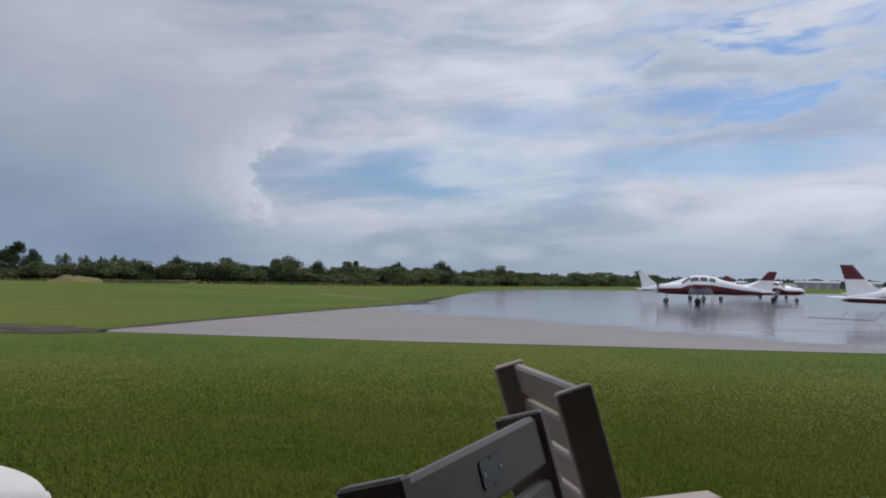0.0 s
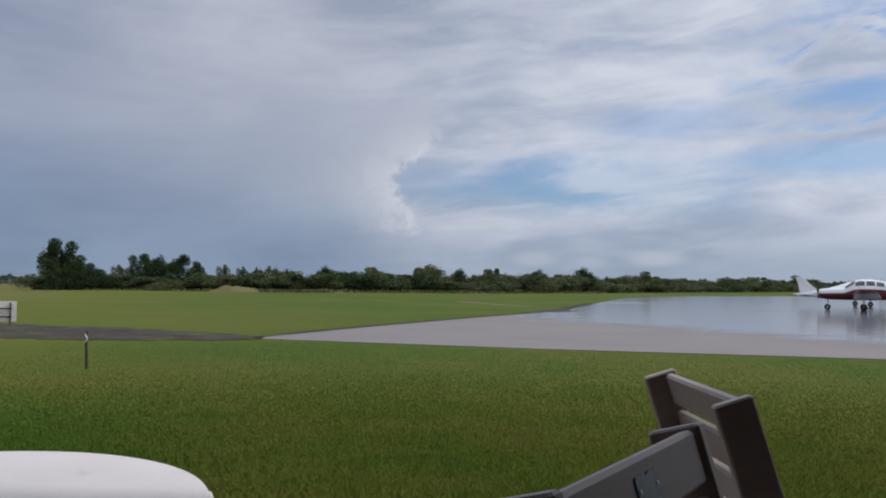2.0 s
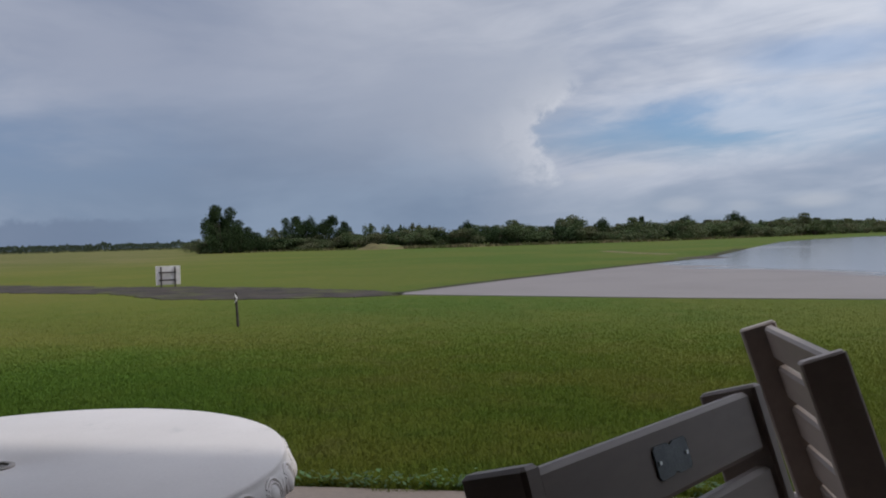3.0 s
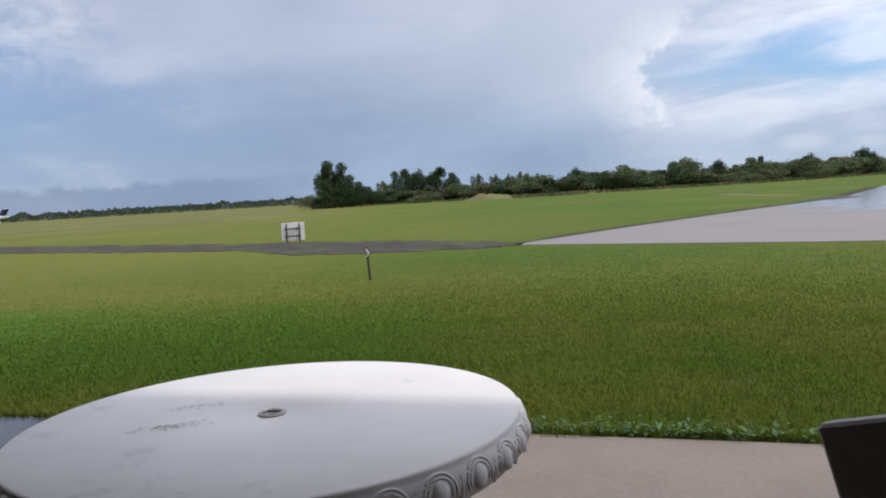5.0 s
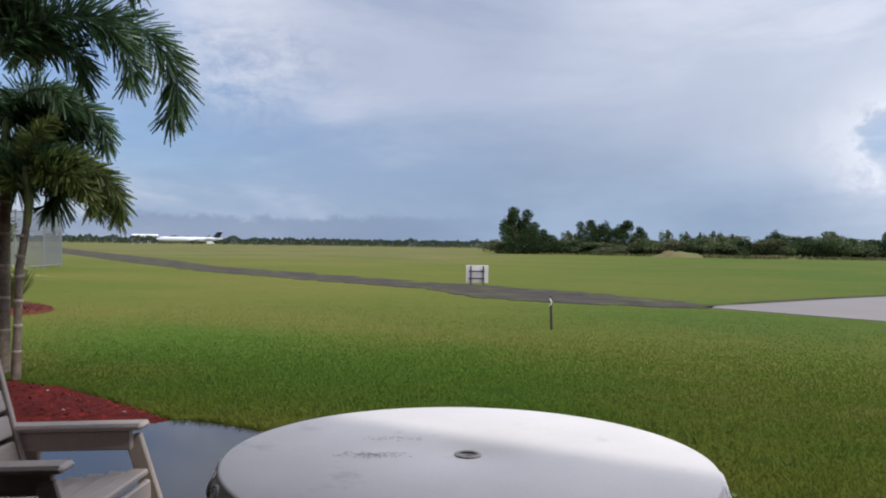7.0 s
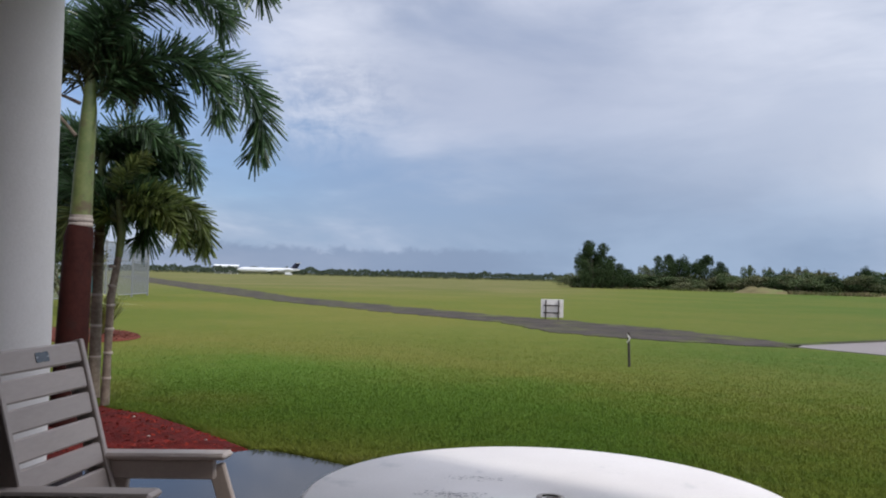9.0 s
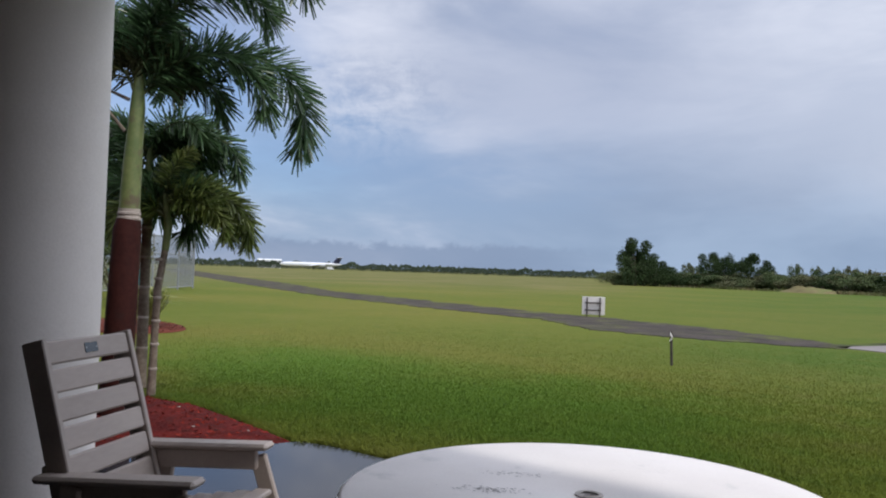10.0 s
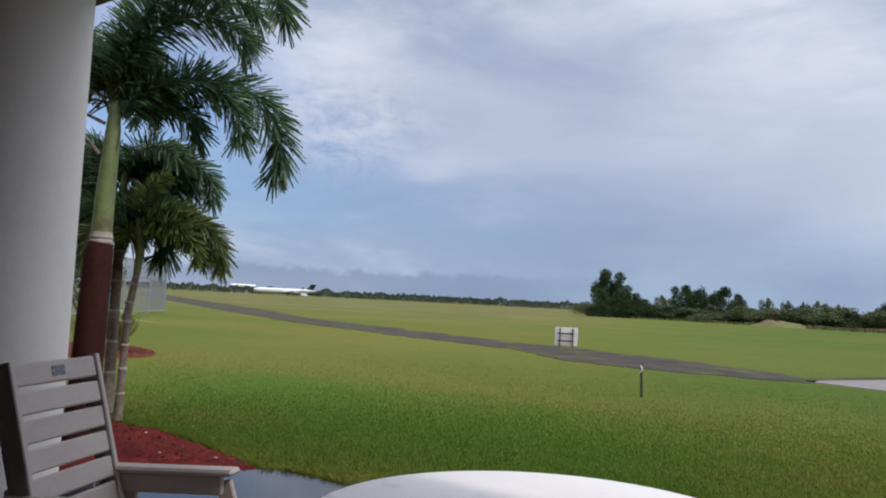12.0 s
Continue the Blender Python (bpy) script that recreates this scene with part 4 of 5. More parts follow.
palm(pose(-8.17, 2.77, 0.04), "foxtail palm with a slim grey trunk", [
    ([(0.0, 0.0, 0.0), (0.0, 0.0, 1.0), (0.0, 0.0, 1.8)], [0.06, 0.05, 0.045], BARK, "trunk"),
    ([(0.0, 0.0, 1.79), (0.0, 0.0, 2.1), (0.0, 0.0, 2.4)], [0.05, 0.055, 0.025], SHAFT, "crownshaft")],
    mid, 80, [(z, 0.054 - z * 0.004, 0, 0) for z in (0.4, 0.7, 1.0, 1.3, 1.6)])


# ---- things on the lawn ----
def roadside_sign(m):
    t = thing("sign", m, "back of a white board sign on dark wooden posts", "sign")
    part("board", Shape().box((-0.355, -0.012, 0.075), (0.355, 0.012, 0.645), None, 0.004), BOARD, t)
    for x in (-0.20, 0.20):
        part("post", Shape().box((x - 0.02, -0.055, 0.0), (x + 0.02, -0.0125, 0.62), None, 0.005), WOOD_DARK, t)
    for z in (0.22, 0.45):
        part("rail", Shape().box((-0.27, -0.085, z - 0.022), (0.24, -0.0555, z + 0.022), None, 0.004), WOOD_DARK, t)
    return t


roadside_sign(pose(-16.79, 19.81, 0.0, 0, 0, 40))

stake = thing("marker_stake", pose(-7.23, 10.32, 0.0), "thin dark wooden stake with white flagging tape on top", "stake")
part("stake", Shape().box((-0.017, -0.014, -0.05), (0.017, 0.014, 0.52), pose(0, 0, 0, 0, -2.5, 0), 0.004), WOOD_DARK, stake)
tape = Shape().tube([(-0.028, -0.016, 0.50), (-0.01, -0.022, 0.46), (0.012, -0.022, 0.43), (-0.004, -0.022, 0.395), (-0.03, -0.03, 0.36)], [0.006, 0.013, 0.012, 0.013, 0.005], 6)
part("tape", tape, TAPE, stake, "white flagging tape")


def bush_crown(seed, lumps, leaves, size, flat=1.0, cone=False):
    """Leaf cards strewn over a handful of uneven lumps; cone: the crown narrows upwards."""
    rng = np.random.default_rng(seed)
    verts, faces = [], []
    c = np.stack([rng.uniform(-0.5, 0.5, lumps), rng.uniform(-0.5, 0.5, lumps), rng.uniform(0.2, 0.75, lumps)], 1)
    r = rng.uniform(0.14, 0.32, lumps)
    c[: lumps // 3, 2] += rng.uniform(0.05, 0.3, lumps // 3)
    r[: lumps // 3] *= 0.6
    if cone:
        c[:, 2] = rng.uniform(0.12, 0.86, lumps)
        c[:, :2] *= np.clip(1.45 - 1.25 * c[:, 2:3], 0.25, 1.0)
        r = rng.uniform(0.16, 0.27, lumps) * np.clip(1.3 - c[:, 2], 0.6, 1.0)
    for k in range(leaves):
        i = rng.integers(lumps)
        d = rng.normal(size=3)
        d /= np.linalg.norm(d)
        p = c[i] + d * r[i] * (rng.uniform(0.55, 1.12) + 0.25 * (rng.random() > 0.975)) * np.array([1.15, 1.15, 0.95 * flat])
        if p[2] < 0.02:
            p[2] = rng.uniform(0.02, 0.25)
        a, b2 = rng.normal(size=3), rng.normal(size=3)
        a /= np.linalg.norm(a)
        b2 -= a * (a @ b2)
        b2 /= np.linalg.norm(b2)
        s = size * rng.uniform(0.6, 1.3)
        n0 = len(verts)
        verts += [tuple(p - a * s), tuple(p + b2 * s * 0.55), tuple(p + a * s), tuple(p - b2 * s * 0.55)]
        faces.append((n0, n0 + 1, n0 + 2, n0 + 3))
    return verts, faces


def stems(seed, height=0.6):
    rng = random.Random(seed)
    s = Shape()
    for k in range(6):
        a = rng.uniform(0, 6.283)
        x, y = math.cos(a), math.sin(a)
        s.tube([(0.03 * x, 0.03 * y, -0.02), (0.12 * x, 0.12 * y, height * 0.4), (0.3 * x * rng.uniform(0.5, 1.2), 0.3 * y, height * rng.uniform(0.8, 1.1))], [0.022, 0.015, 0.005], 5)
    return s


bush_kinds = []
for k in range(9):
    dark = k in (5, 6, 7)
    v, f = bush_crown(100 + k, 12 if not dark else 26, 3400 if not dark else 6000, 0.030 if not dark else 0.024, 1.0, dark or k == 8)
    bush_kinds.append((cards("crown", v, f, BUSH_DARK if k in (2, 5, 6, 7) else BUSH), stems(k).mesh("stems", BRANCH)))


def bush(x, y, width, height, kind, spin, name="bush", label="dense green wild bush at the field's edge", category="bush", group="brush along the field"):
    t = thing(name, pose(x, y, -0.03, 0, 0, spin), label, category, group)
    crown, stem = bush_kinds[kind]
    for n2, me in (("crown", crown), ("stem" if name == "bush" else "trunk", stem)):
        ob = part(n2, me, None, t)
        ob.matrix_basis = Matrix.Diagonal((width, width, height, 1))
    return t


def polar(az_deg, d):
    return -math.sin(radians(az_deg)) * d, math.cos(radians(az_deg)) * d


rng = random.Random(12)
LINE = [(40.0, 128), (36, 128), (33, 131), (28, 124), (22, 118), (15, 126), (8, 130), (2, 152), (-3, 185), (-8, 240), (-13, 330)]


def brush_at(a):
    return float(np.interp(-a, [-p[0] for p in LINE], [p[1] for p in LINE]))


a = 38.6
while a > -12.5:
    d = brush_at(a)
    for row in range(3):
        h = (2.35 + 1.2 * noise.noise((a * 0.35, 8.0, 0)) + rng.uniform(-0.6, 0.6)) * (1.0 + 0.10 * row) * (1.0 if a > 5 else 0.95 + (5 - a) * 0.05) * (1.0 + 0.2 * min(1.0, max(0.0, (24.0 - a) / 4.0)) * min(1.0, max(-0.6, (a - 1.0) / 4.0)))
        wd = rng.uniform(4.0, 6.5) * (d / 125) ** 0.6
        x, y = polar(a + rng.uniform(-0.6, 0.6), d + 1.5 + row * 4.2 + rng.uniform(-1.5, 1.5))
        bush(x, y, wd, h, rng.choice((0, 1, 2, 3, 4)), rng.uniform(0, 360))
    a -= 1.15 * (125 / d) ** 0.4
# the trees that stand up out of the brush
for az_deg, d, wd, h in ((37.4, 126, 5.4, 7.7), (36.8, 127, 5.0, 5.6), (36.1, 127, 4.6, 4.4), (35.2, 128, 4.5, 3.6), (33.9, 131, 2.4, 4.6), (32.6, 134, 4.4, 6.0), (31.6, 134, 4.0, 5.8), (29.9, 132, 4.8, 5.9), (29.0, 133, 3.0, 4.8), (27.2, 130, 2.4, 4.9), (26.0, 130, 1.8, 4.6), (24.9, 129, 1.4, 4.5), (24.0, 128, 2.2, 4.7), (22.8, 126, 1.8, 4.2),
                         (20.4, 124, 3.4, 4.2), (17.1, 126, 2.4, 4.5), (11.0, 134, 4.0, 4.2), (8.4, 138, 3.0, 4.4), (5.4, 146, 3.6, 4.5), (2.2, 158, 4.6, 5.2), (0.4, 168, 2.4, 4.0)):
    x, y = polar(az_deg, d)
    bush(x, y, wd, h, (8 if wd < 2.5 else rng.choice((5, 6, 7))), rng.uniform(0, 360), "tree", "dark green broadleaf tree standing above the brush", "tree", "trees in the brush")
# brown and straw-coloured growth at the foot of the brush
def heap(x, y, rx, ry, h, mat, name, label, category):
    s = Shape()
    rows = []
    for i in range(9):
        t = i / 8
        rows.append([(rx * (1 - t) * math.cos(b), ry * (1 - t) * math.sin(b), h * math.sin(t * math.pi / 2) * (0.8 + 0.7 * noise.noise((x + 2 * math.cos(b) * (1 - t), y + 2 * math.sin(b) * (1 - t), 0)) + 0.35 * noise.noise((x + 6 * math.cos(b) * (1 - t), y + 6 * math.sin(b) * (1 - t), 4))) - 0.02) for b in [6.2832 * k / 28 for k in range(28)]])
    s.grid(rows, close_u=True)
    solid(name, s, mat, label, category, smooth=True).matrix_world = pose(x, y, 0)


for az_deg, d, rx, h in ((26.4, 117, 4.2, 0.95), (20.4, 117, 3.6, 0.5)):
    x, y = polar(az_deg, d)
    heap(x, y, rx, 2.5, h, EARTH, "earth_mound", "low mound of bare sandy earth by the brush", "mound")
tuft_v, tuft_f = [], []
nrng = np.random.default_rng(9)
for k in range(14000):
    az_deg = nrng.uniform(-2, 36)
    d = brush_at(az_deg) - nrng.uniform(0.5, 6.0)
    if noise.noise((az_deg * 0.6, 3.3, 0)) < -0.05 and nrng.random() > 0.25:
        continue
    x, y = polar(az_deg, d)
    h, wv = nrng.uniform(0.12, 0.55) * (0.7 + 0.8 * abs(noise.noise((x * 0.2, y * 0.2, 1)))), nrng.uniform(0.08, 0.22)
    c, s2 = math.cos(nrng.uniform(0, 6.28)), math.sin(nrng.uniform(0, 6.28))
    b = len(tuft_v)
    tuft_v += [(x - wv * c, y - wv * s2, 0), (x + wv * c, y + wv * s2, 0), (x + nrng.normal(0, 0.15), y + nrng.normal(0, 0.15), h)]
    tuft_f.append((b, b + 1, b + 2))
tagged(new("tall_grass", cards("tall_grass", tuft_v, tuft_f, DRYGRASS)), "straw-coloured tall grass at the foot of the brush", "grass", kind="stuff")
strip_line = [(-12.0, 61), (-10.0, 56), (-7.8, 51.5), (-5.6, 47.6)]
solid("bare_strip", strip(strip_line, [(x + 0.9, y + 0.9) for x, y in strip_line], 0.006), EARTH, "pale bare strip of soil in the grass", "soil", "structure")
heap(-2.75, 40.2, 1.6, 0.5, 0.12, WOOD_DARK, "soil_heap", "small dark heap of wet soil at the apron's edge", "soil")


def woods(az0, az1, d0, d1, h0, h1, count, size, seed, label):
    r = np.random.default_rng(seed)
    v, f = [], []
    for k in range(count):
        az_deg = r.uniform(az0, az1)
        d = np.interp(az_deg, (min(az0, az1), max(az0, az1)), (d0, d1) if az0 < az1 else (d1, d0)) + r.uniform(0, 30)
        top = h0 + (h1 - h0) * (0.5 + 0.5 * noise.noise((az_deg * 1.3, seed, 0)) + 0.35 * noise.noise((az_deg * 5.1, seed, 2)))
        x, y = polar(az_deg, d)
        z = fall(x, y) + max(0.0, top) * r.random() ** 0.6
        s = size * r.uniform(0.6, 1.4)
        a, b2 = r.normal(size=3), r.normal(size=3)
        a /= np.linalg.norm(a)
        b2 /= np.linalg.norm(b2)
        n0 = len(v)
        p = np.array((x, y, z))
        v += [tuple(p - a * s), tuple(p + b2 * s * 0.7), tuple(p + a * s), tuple(p - b2 * s * 0.7)]
        f.append((n0, n0 + 1, n0 + 2, n0 + 3))
    tagged(new("far_woods", cards("far_woods", v, f, FARLEAF)), label, "woods", kind="stuff")


woods(36.5, 82, 600, 640, 3.0, 7.4, 70000, 0.45, 5, "low dark green woods along the far side of the airfield")
woods(-32, 5, 520, 430, 3.2, 6.4, 34000, 0.5, 6, "far dark green tree line beyond the apron")

# ---- fence with gate posts, bin and shrub past the palms ----
fence = thing("chain_link_fence", pose(0, 0, 0), "tall grey chain-link fence with steel posts", "fence")
fpts = [(-39.0, 15.7, 2.75), (-37.1, 14.2, 2.48), (-34.8, 12.2, 2.48), (-32.6, 10.2, 2.48), (-30.4, 8.2, 2.48)]
for x, y, h in fpts:
    part("post", Shape().tube([(x, y, -0.1), (x, y, h)], 0.045, 8), GALV, fence)
for (x0, y0, _), (x1, y1, _) in zip(fpts, fpts[1:]):
    for z in (2.41, 1.65, 0.12):
        part("rail", Shape().tube([(x0, y0, z), (x1, y1, z)], 0.028, 6), GALV, fence)
    mesh = Shape()
    for k in range(-14, 34):
        for sgn in (-1, 1):
            t0, t1 = k / 20.0, k / 20.0 + sgn * 0.62
            z0, z1 = 0.1, 2.41
            lo, hi = max(0.0, min(t0, t1)), min(1.0, max(t0, t1))
            if hi - lo < 0.02:
                continue
            za, zb = (z0 + (z1 - z0) * (lo - t0) / (t1 - t0), z0 + (z1 - z0) * (hi - t0) / (t1 - t0))
            mesh.tube([(x0 + (x1 - x0) * lo, y0 + (y1 - y0) * lo, za), (x0 + (x1 - x0) * hi, y0 + (y1 - y0) * hi, zb)], 0.011, 3, False)
    part("chain_link", mesh, GALV, fence)

bin_ = thing("rubbish_bin", pose(-23.0, 7.3, 0.0, 0, 0, 20), "teal plastic wheeled rubbish bin on the grass", "bin")
body = Shape().grid([[(sx * (0.24 + 0.05 * z), sy * (0.27 + 0.06 * z), z) for sx, sy in ((-1, -1), (1, -1), (1, 1), (-1, 1))] for z in (0.02, 0.5, 0.98)], close_u=True, caps=True)
part("body", body, TEAL, bin_)
part("lid", Shape().box((-0.32, -0.36, 0.985), (0.32, 0.36, 1.05), None, 0.02), TEAL, bin_)

shrub_v, shrub_f = [], []
for k in range(260):
    a2, l = nrng.uniform(0, 6.28), nrng.uniform(0.5, 1.0)
    sp = nrng.uniform(0.15, 0.75)
    b = len(shrub_v)
    dx2, dy2 = math.cos(a2), math.sin(a2)
    q = 0.018
    shrub_v += [(0.05 * dx2 - q * dy2, 0.05 * dy2 + q * dx2, 0), (0.05 * dx2 + q * dy2, 0.05 * dy2 - q * dx2, 0), (sp * 0.6 * dx2 + q * dy2, sp * 0.6 * dy2 - q * dx2, l * 0.8), (sp * 0.6 * dx2 - q * dy2, sp * 0.6 * dy2 + q * dx2, l * 0.8), (sp * 1.2 * dx2, sp * 1.2 * dy2, l * 0.75)]
    shrub_f += [(b, b + 1, b + 2, b + 3), (b + 3, b + 2, b + 4)]
shrub = thing("ornamental_grass", pose(-15.6, 5.38, 0.05), "yellow-green arching ornamental grass in red mulch", "shrub")
part("leaves", cards("leaves", shrub_v, shrub_f, leaf_material("grass_plant", (0.16, 0.19, 0.05), (0.30, 0.30, 0.10), (0.24, 0.26, 0.08), 0.3, 0.3)), None, shrub)
for x, y, wd, h in ((-25, 6.0, 3.6, 3.2), (-22.5, 4.2, 3.0, 2.6), (-27, 8.3, 2.6, 2.4), (-19, 3.1, 2.4, 2.3)):
    bush(x, y, wd, h, 1, x * 17, label="leafy green garden shrub by the fence", group="shrubs by the fence")


# ---- aircraft on the apron ----
SECTIONS = [(2.60, 0.16, 0.86, 1.20), (2.50, 0.36, 0.76, 1.34), (2.2, 0.46, 0.70, 1.40), (1.6, 0.52, 0.67, 1.45), (1.05, 0.55, 0.66, 1.49), (0.78, 0.56, 0.66, 1.70), (0.5, 0.56, 0.66, 1.90), (0.15, 0.56, 0.66, 1.99), (-0.5, 0.55, 0.66, 1.99), (-1.1, 0.49, 0.69, 1.90),
            (-1.8, 0.38, 0.69, 1.66), (-2.8, 0.26, 0.69, 1.38), (-3.8, 0.16, 0.71, 1.18), (-4.7, 0.07, 0.74, 1.02), (-5.0, 0.02, 0.80, 0.92)]


def hull(x, ang, grow=0.0):
    """A point of the fuselage at the station x; ang: degrees round from the port side over the top."""
    i = 0
    while i < len(SECTIONS) - 2 and SECTIONS[i + 1][0] > x:
        i += 1
    a0, b0 = SECTIONS[i], SECTIONS[i + 1]
    t = min(1.0, max(0.0, (a0[0] - x) / (a0[0] - b0[0])))
    hw, zb, zt = [a0[k] + (b0[k] - a0[k]) * t for k in (1, 2, 3)]
    c, s2 = math.cos(radians(ang)), math.sin(radians(ang))
    e = 0.72
    y = (hw + grow) * math.copysign(abs(c) ** e, c)
    zc, hh = (zb + zt) / 2, (zt - zb) / 2 + grow
    return (x, y, zc + hh * math.copysign(abs(s2) ** (e if s2 < 0 else 0.9), s2))


def skin(xs, angs, grow=0.0):
    return Shape().grid([[hull(x, a2, grow) for a2 in angs] for x in xs])


def foil(root, tip, chord0, chord1, thick, vertical=False):
    """A wing panel from root to tip; the leading edge points to +x."""
    prof = [(0.0, 0.0), (-0.06, 0.55), (-0.3, 1.0), (-0.65, 0.6), (-1.0, 0.04), (-1.0, -0.04), (-0.65, -0.45), (-0.3, -0.75), (-0.06, -0.45)]
    rows = []
    for p, ch, th in ((root, chord0, thick), (tip, chord1, thick * 0.8)):
        rows.append([(p[0] + a2 * ch, p[1] + (b2 * th if vertical else 0.0), p[2] + (0.0 if vertical else b2 * th)) for a2, b2 in prof])
    return Shape().grid(rows, close_u=True, caps=True)


def light_aircraft(m, label, trim, low):
    t = thing("light_aircraft", m, label, "airplane", "parked light aircraft")
    xs = [s2[0] for s2 in SECTIONS]
    split = 3
    body2 = part("fuselage", skin(xs, [split + 174 * k / 18 for k in range(19)]), PAINT_WHITE, t, smooth=True)
    part("lower_fuselage", skin(xs, [177 + 186 * k / 12 for k in range(13)]), low, body2, "maroon lower fuselage" if low is PAINT_RED else "", True)
    part("nose_cowl", Shape().grid([[hull(2.50, a2) for a2 in range(0, 360, 20)], [(2.53, 0.09 * math.cos(radians(a2)), 1.08 + 0.08 * math.sin(radians(a2))) for a2 in range(0, 360, 20)]], close_u=True, caps=True), low, t)
    for side in (1, -1):
        for x0, x1 in ((0.42, -0.12), (-0.2, -0.68), (-0.78, -1.2)):
            angs = [22 + 8 * k for k in range(5)] if side > 0 else [158 - 8 * k for k in range(5)]
            part("side_window", skin([x0 + (x1 - x0) * k / 4 for k in range(5)], angs, 0.008), GLASS, body2, "dark tinted window")
    part("windscreen", skin([1.0, 0.85, 0.7, 0.55, 0.46], [36 + 108 * k / 10 for k in range(11)], 0.008), GLASS, body2, "dark tinted windscreen")
    for sy in (1, -1):
        wing = part("wing", foil((0.55, sy * 0.5, 0.78), (0.42, sy * 4.6, 1.16), 1.62, 1.22, 0.11), PAINT_WHITE, t, smooth=True)
        # tip colour runs far inboard, standing in for the wing's shaded underside
        part("wing_tip", foil((0.42, sy * 4.605, 1.16), (0.25, sy * 5.4, 1.24), 1.22, 0.9, 0.10), low, wing, "maroon wing tip, lengthened to imitate underside shade" if low is PAINT_RED else "")
        part("stabiliser", foil((-4.0, sy * 0.05, 0.92), (-4.1, sy * 1.95, 0.94), 0.82, 0.72, 0.05), PAINT_WHITE, t)
        g = part("main_gear", Shape().tube([(-0.05, sy * 1.5, 0.86), (-0.05, sy * 1.5, 0.22)], 0.05, 8), PAINT_WHITE, t)
        part("tyre", Shape().grid([[(-0.05 + (0.13 + 0.08 * math.cos(b2)) * math.cos(a2), sy * 1.5 + 0.075 * math.sin(b2), 0.21 + (0.13 + 0.08 * math.cos(b2)) * math.sin(a2)) for b2 in [6.2832 * j / 8 for j in range(8)]] for a2 in [6.2832 * j / 18 for j in range(18)]], True, True), RUBBER, g, "black tyre")
    fin = part("fin", foil((-3.05, 0, 1.02), (-4.02, 0, 1.72), 1.75, 0.90, 0.07, True), PAINT_WHITE, t)
    part("fin_top", foil((-4.02, 0, 1.72), (-4.56, 0, 2.32), 0.90, 0.56, 0.06, True), trim, fin, "maroon fin top" if trim is PAINT_RED else "")
    part("dorsal_fillet", Shape().grid([[(-2.2, 0.02, 1.52), (-2.2, -0.02, 1.52)], [(-3.3, 0.03, 1.26), (-3.3, -0.03, 1.26)], [(-3.7, 0.03, 1.50), (-3.7, -0.03, 1.50)]]), PAINT_WHITE, fin)
    ng = part("nose_gear", Shape().tube([(2.0, 0, 0.76), (2.05, 0, 0.2)], 0.04, 8), PAINT_WHITE, t)
    part("tyre", Shape().grid([[(2.05 + (0.12 + 0.075 * math.cos(b2)) * math.cos(a2), 0.07 * math.sin(b2), 0.195 + (0.12 + 0.075 * math.cos(b2)) * math.sin(a2)) for b2 in [6.2832 * j / 8 for j in range(8)]] for a2 in [6.2832 * j / 18 for j in range(18)]], True, True), RUBBER, ng, "black tyre")
    part("spinner", Shape().tube([(2.53, 0, 1.08), (2.66, 0, 1.08), (2.80, 0, 1.08)], [0.13, 0.10, 0.01], 14), PAINT_WHITE, t, smooth=True)
    for sgn in (1, -1):
        part("propeller_blade", Shape().tube([(2.6, 0.05 * sgn, 1.08), (2.6, 0.45 * sgn, 1.08 + 0.25 * sgn), (2.6, 0.8 * sgn, 1.08 + 0.42 * sgn)], [0.035, 0.06, 0.02], 6), BLACK, t)
    part("antenna", Shape().tube([(-1.0, 0, 1.86), (-1.12, 0, 2.1)], 0.012, 5), BLACK, t)
    return t


def heading(x, y, hx, hy):
    return pose(x, y, 0.012, 0, 0, math.degrees(math.atan2(hy, hx)))


SMALL = Matrix.Diagonal((0.885, 0.885, 0.885, 1))


RED_WHITE = "white low-wing single-engine airplane with maroon belly and fin"
a1 = light_aircraft(heading(13.75, 49.8, -0.964, 0.266) @ SMALL, RED_WHITE, PAINT_RED, PAINT_RED)
copy_thing(a1, heading(23.0, 62.4, 0.94, -0.34) @ SMALL)
copy_thing(a1, heading(18.3, 31.0, 0.99, 0.05))
copy_thing(a1, heading(27.9, 77.0, 0.97, 0.2))
copy_thing(a1, heading(36.5, 110.0, 0.99, 0.05))
a2 = light_aircraft(heading(17.0, 61.5, 0.99, 0.1) @ SMALL, "plain white low-wing single-engine airplane", PAINT_WHITE, PAINT_WHITE)
copy_thing(a2, heading(27.6, 50.5, 0.98, 0.1))

# tie-down cables on the apron
for x, y in ((15.0, 30.6), (14.2, 31.6)):
    c2 = Shape().tube([(x - 0.9, y + 0.9, 0.018), (x - 0.2, y + 0.2, 0.019), (x, y, 0.03), (x + 0.15, y - 0.25, 0.34)], 0.008, 6)
    solid("tie_down_rope", c2, WOOD_DARK, "dark tie-down rope lying on the wet apron", "rope")


# ---- far airfield: airliner, sheds, van ----
liner = thing("airliner", pose(0, 0, fall(-498.5, 286)) @ heading(-498.5, 286, -0.484, -0.875), "white twin-engine airliner with a navy T-tail on the runway", "airplane")
fus = [(21.5, 0.2), (20.3, 0.95), (18.5, 1.5), (16, 1.7), (-8, 1.7), (-14, 1.45), (-19, 0.8), (-21.5, 0.25)]
rows = [[(x, r * math.cos(b2), 3.3 + r * math.sin(b2) + max(0.0, (-x - 10)) * 0.06) for b2 in [6.2832 * j / 20 for j in range(20)]] for x, r in fus]
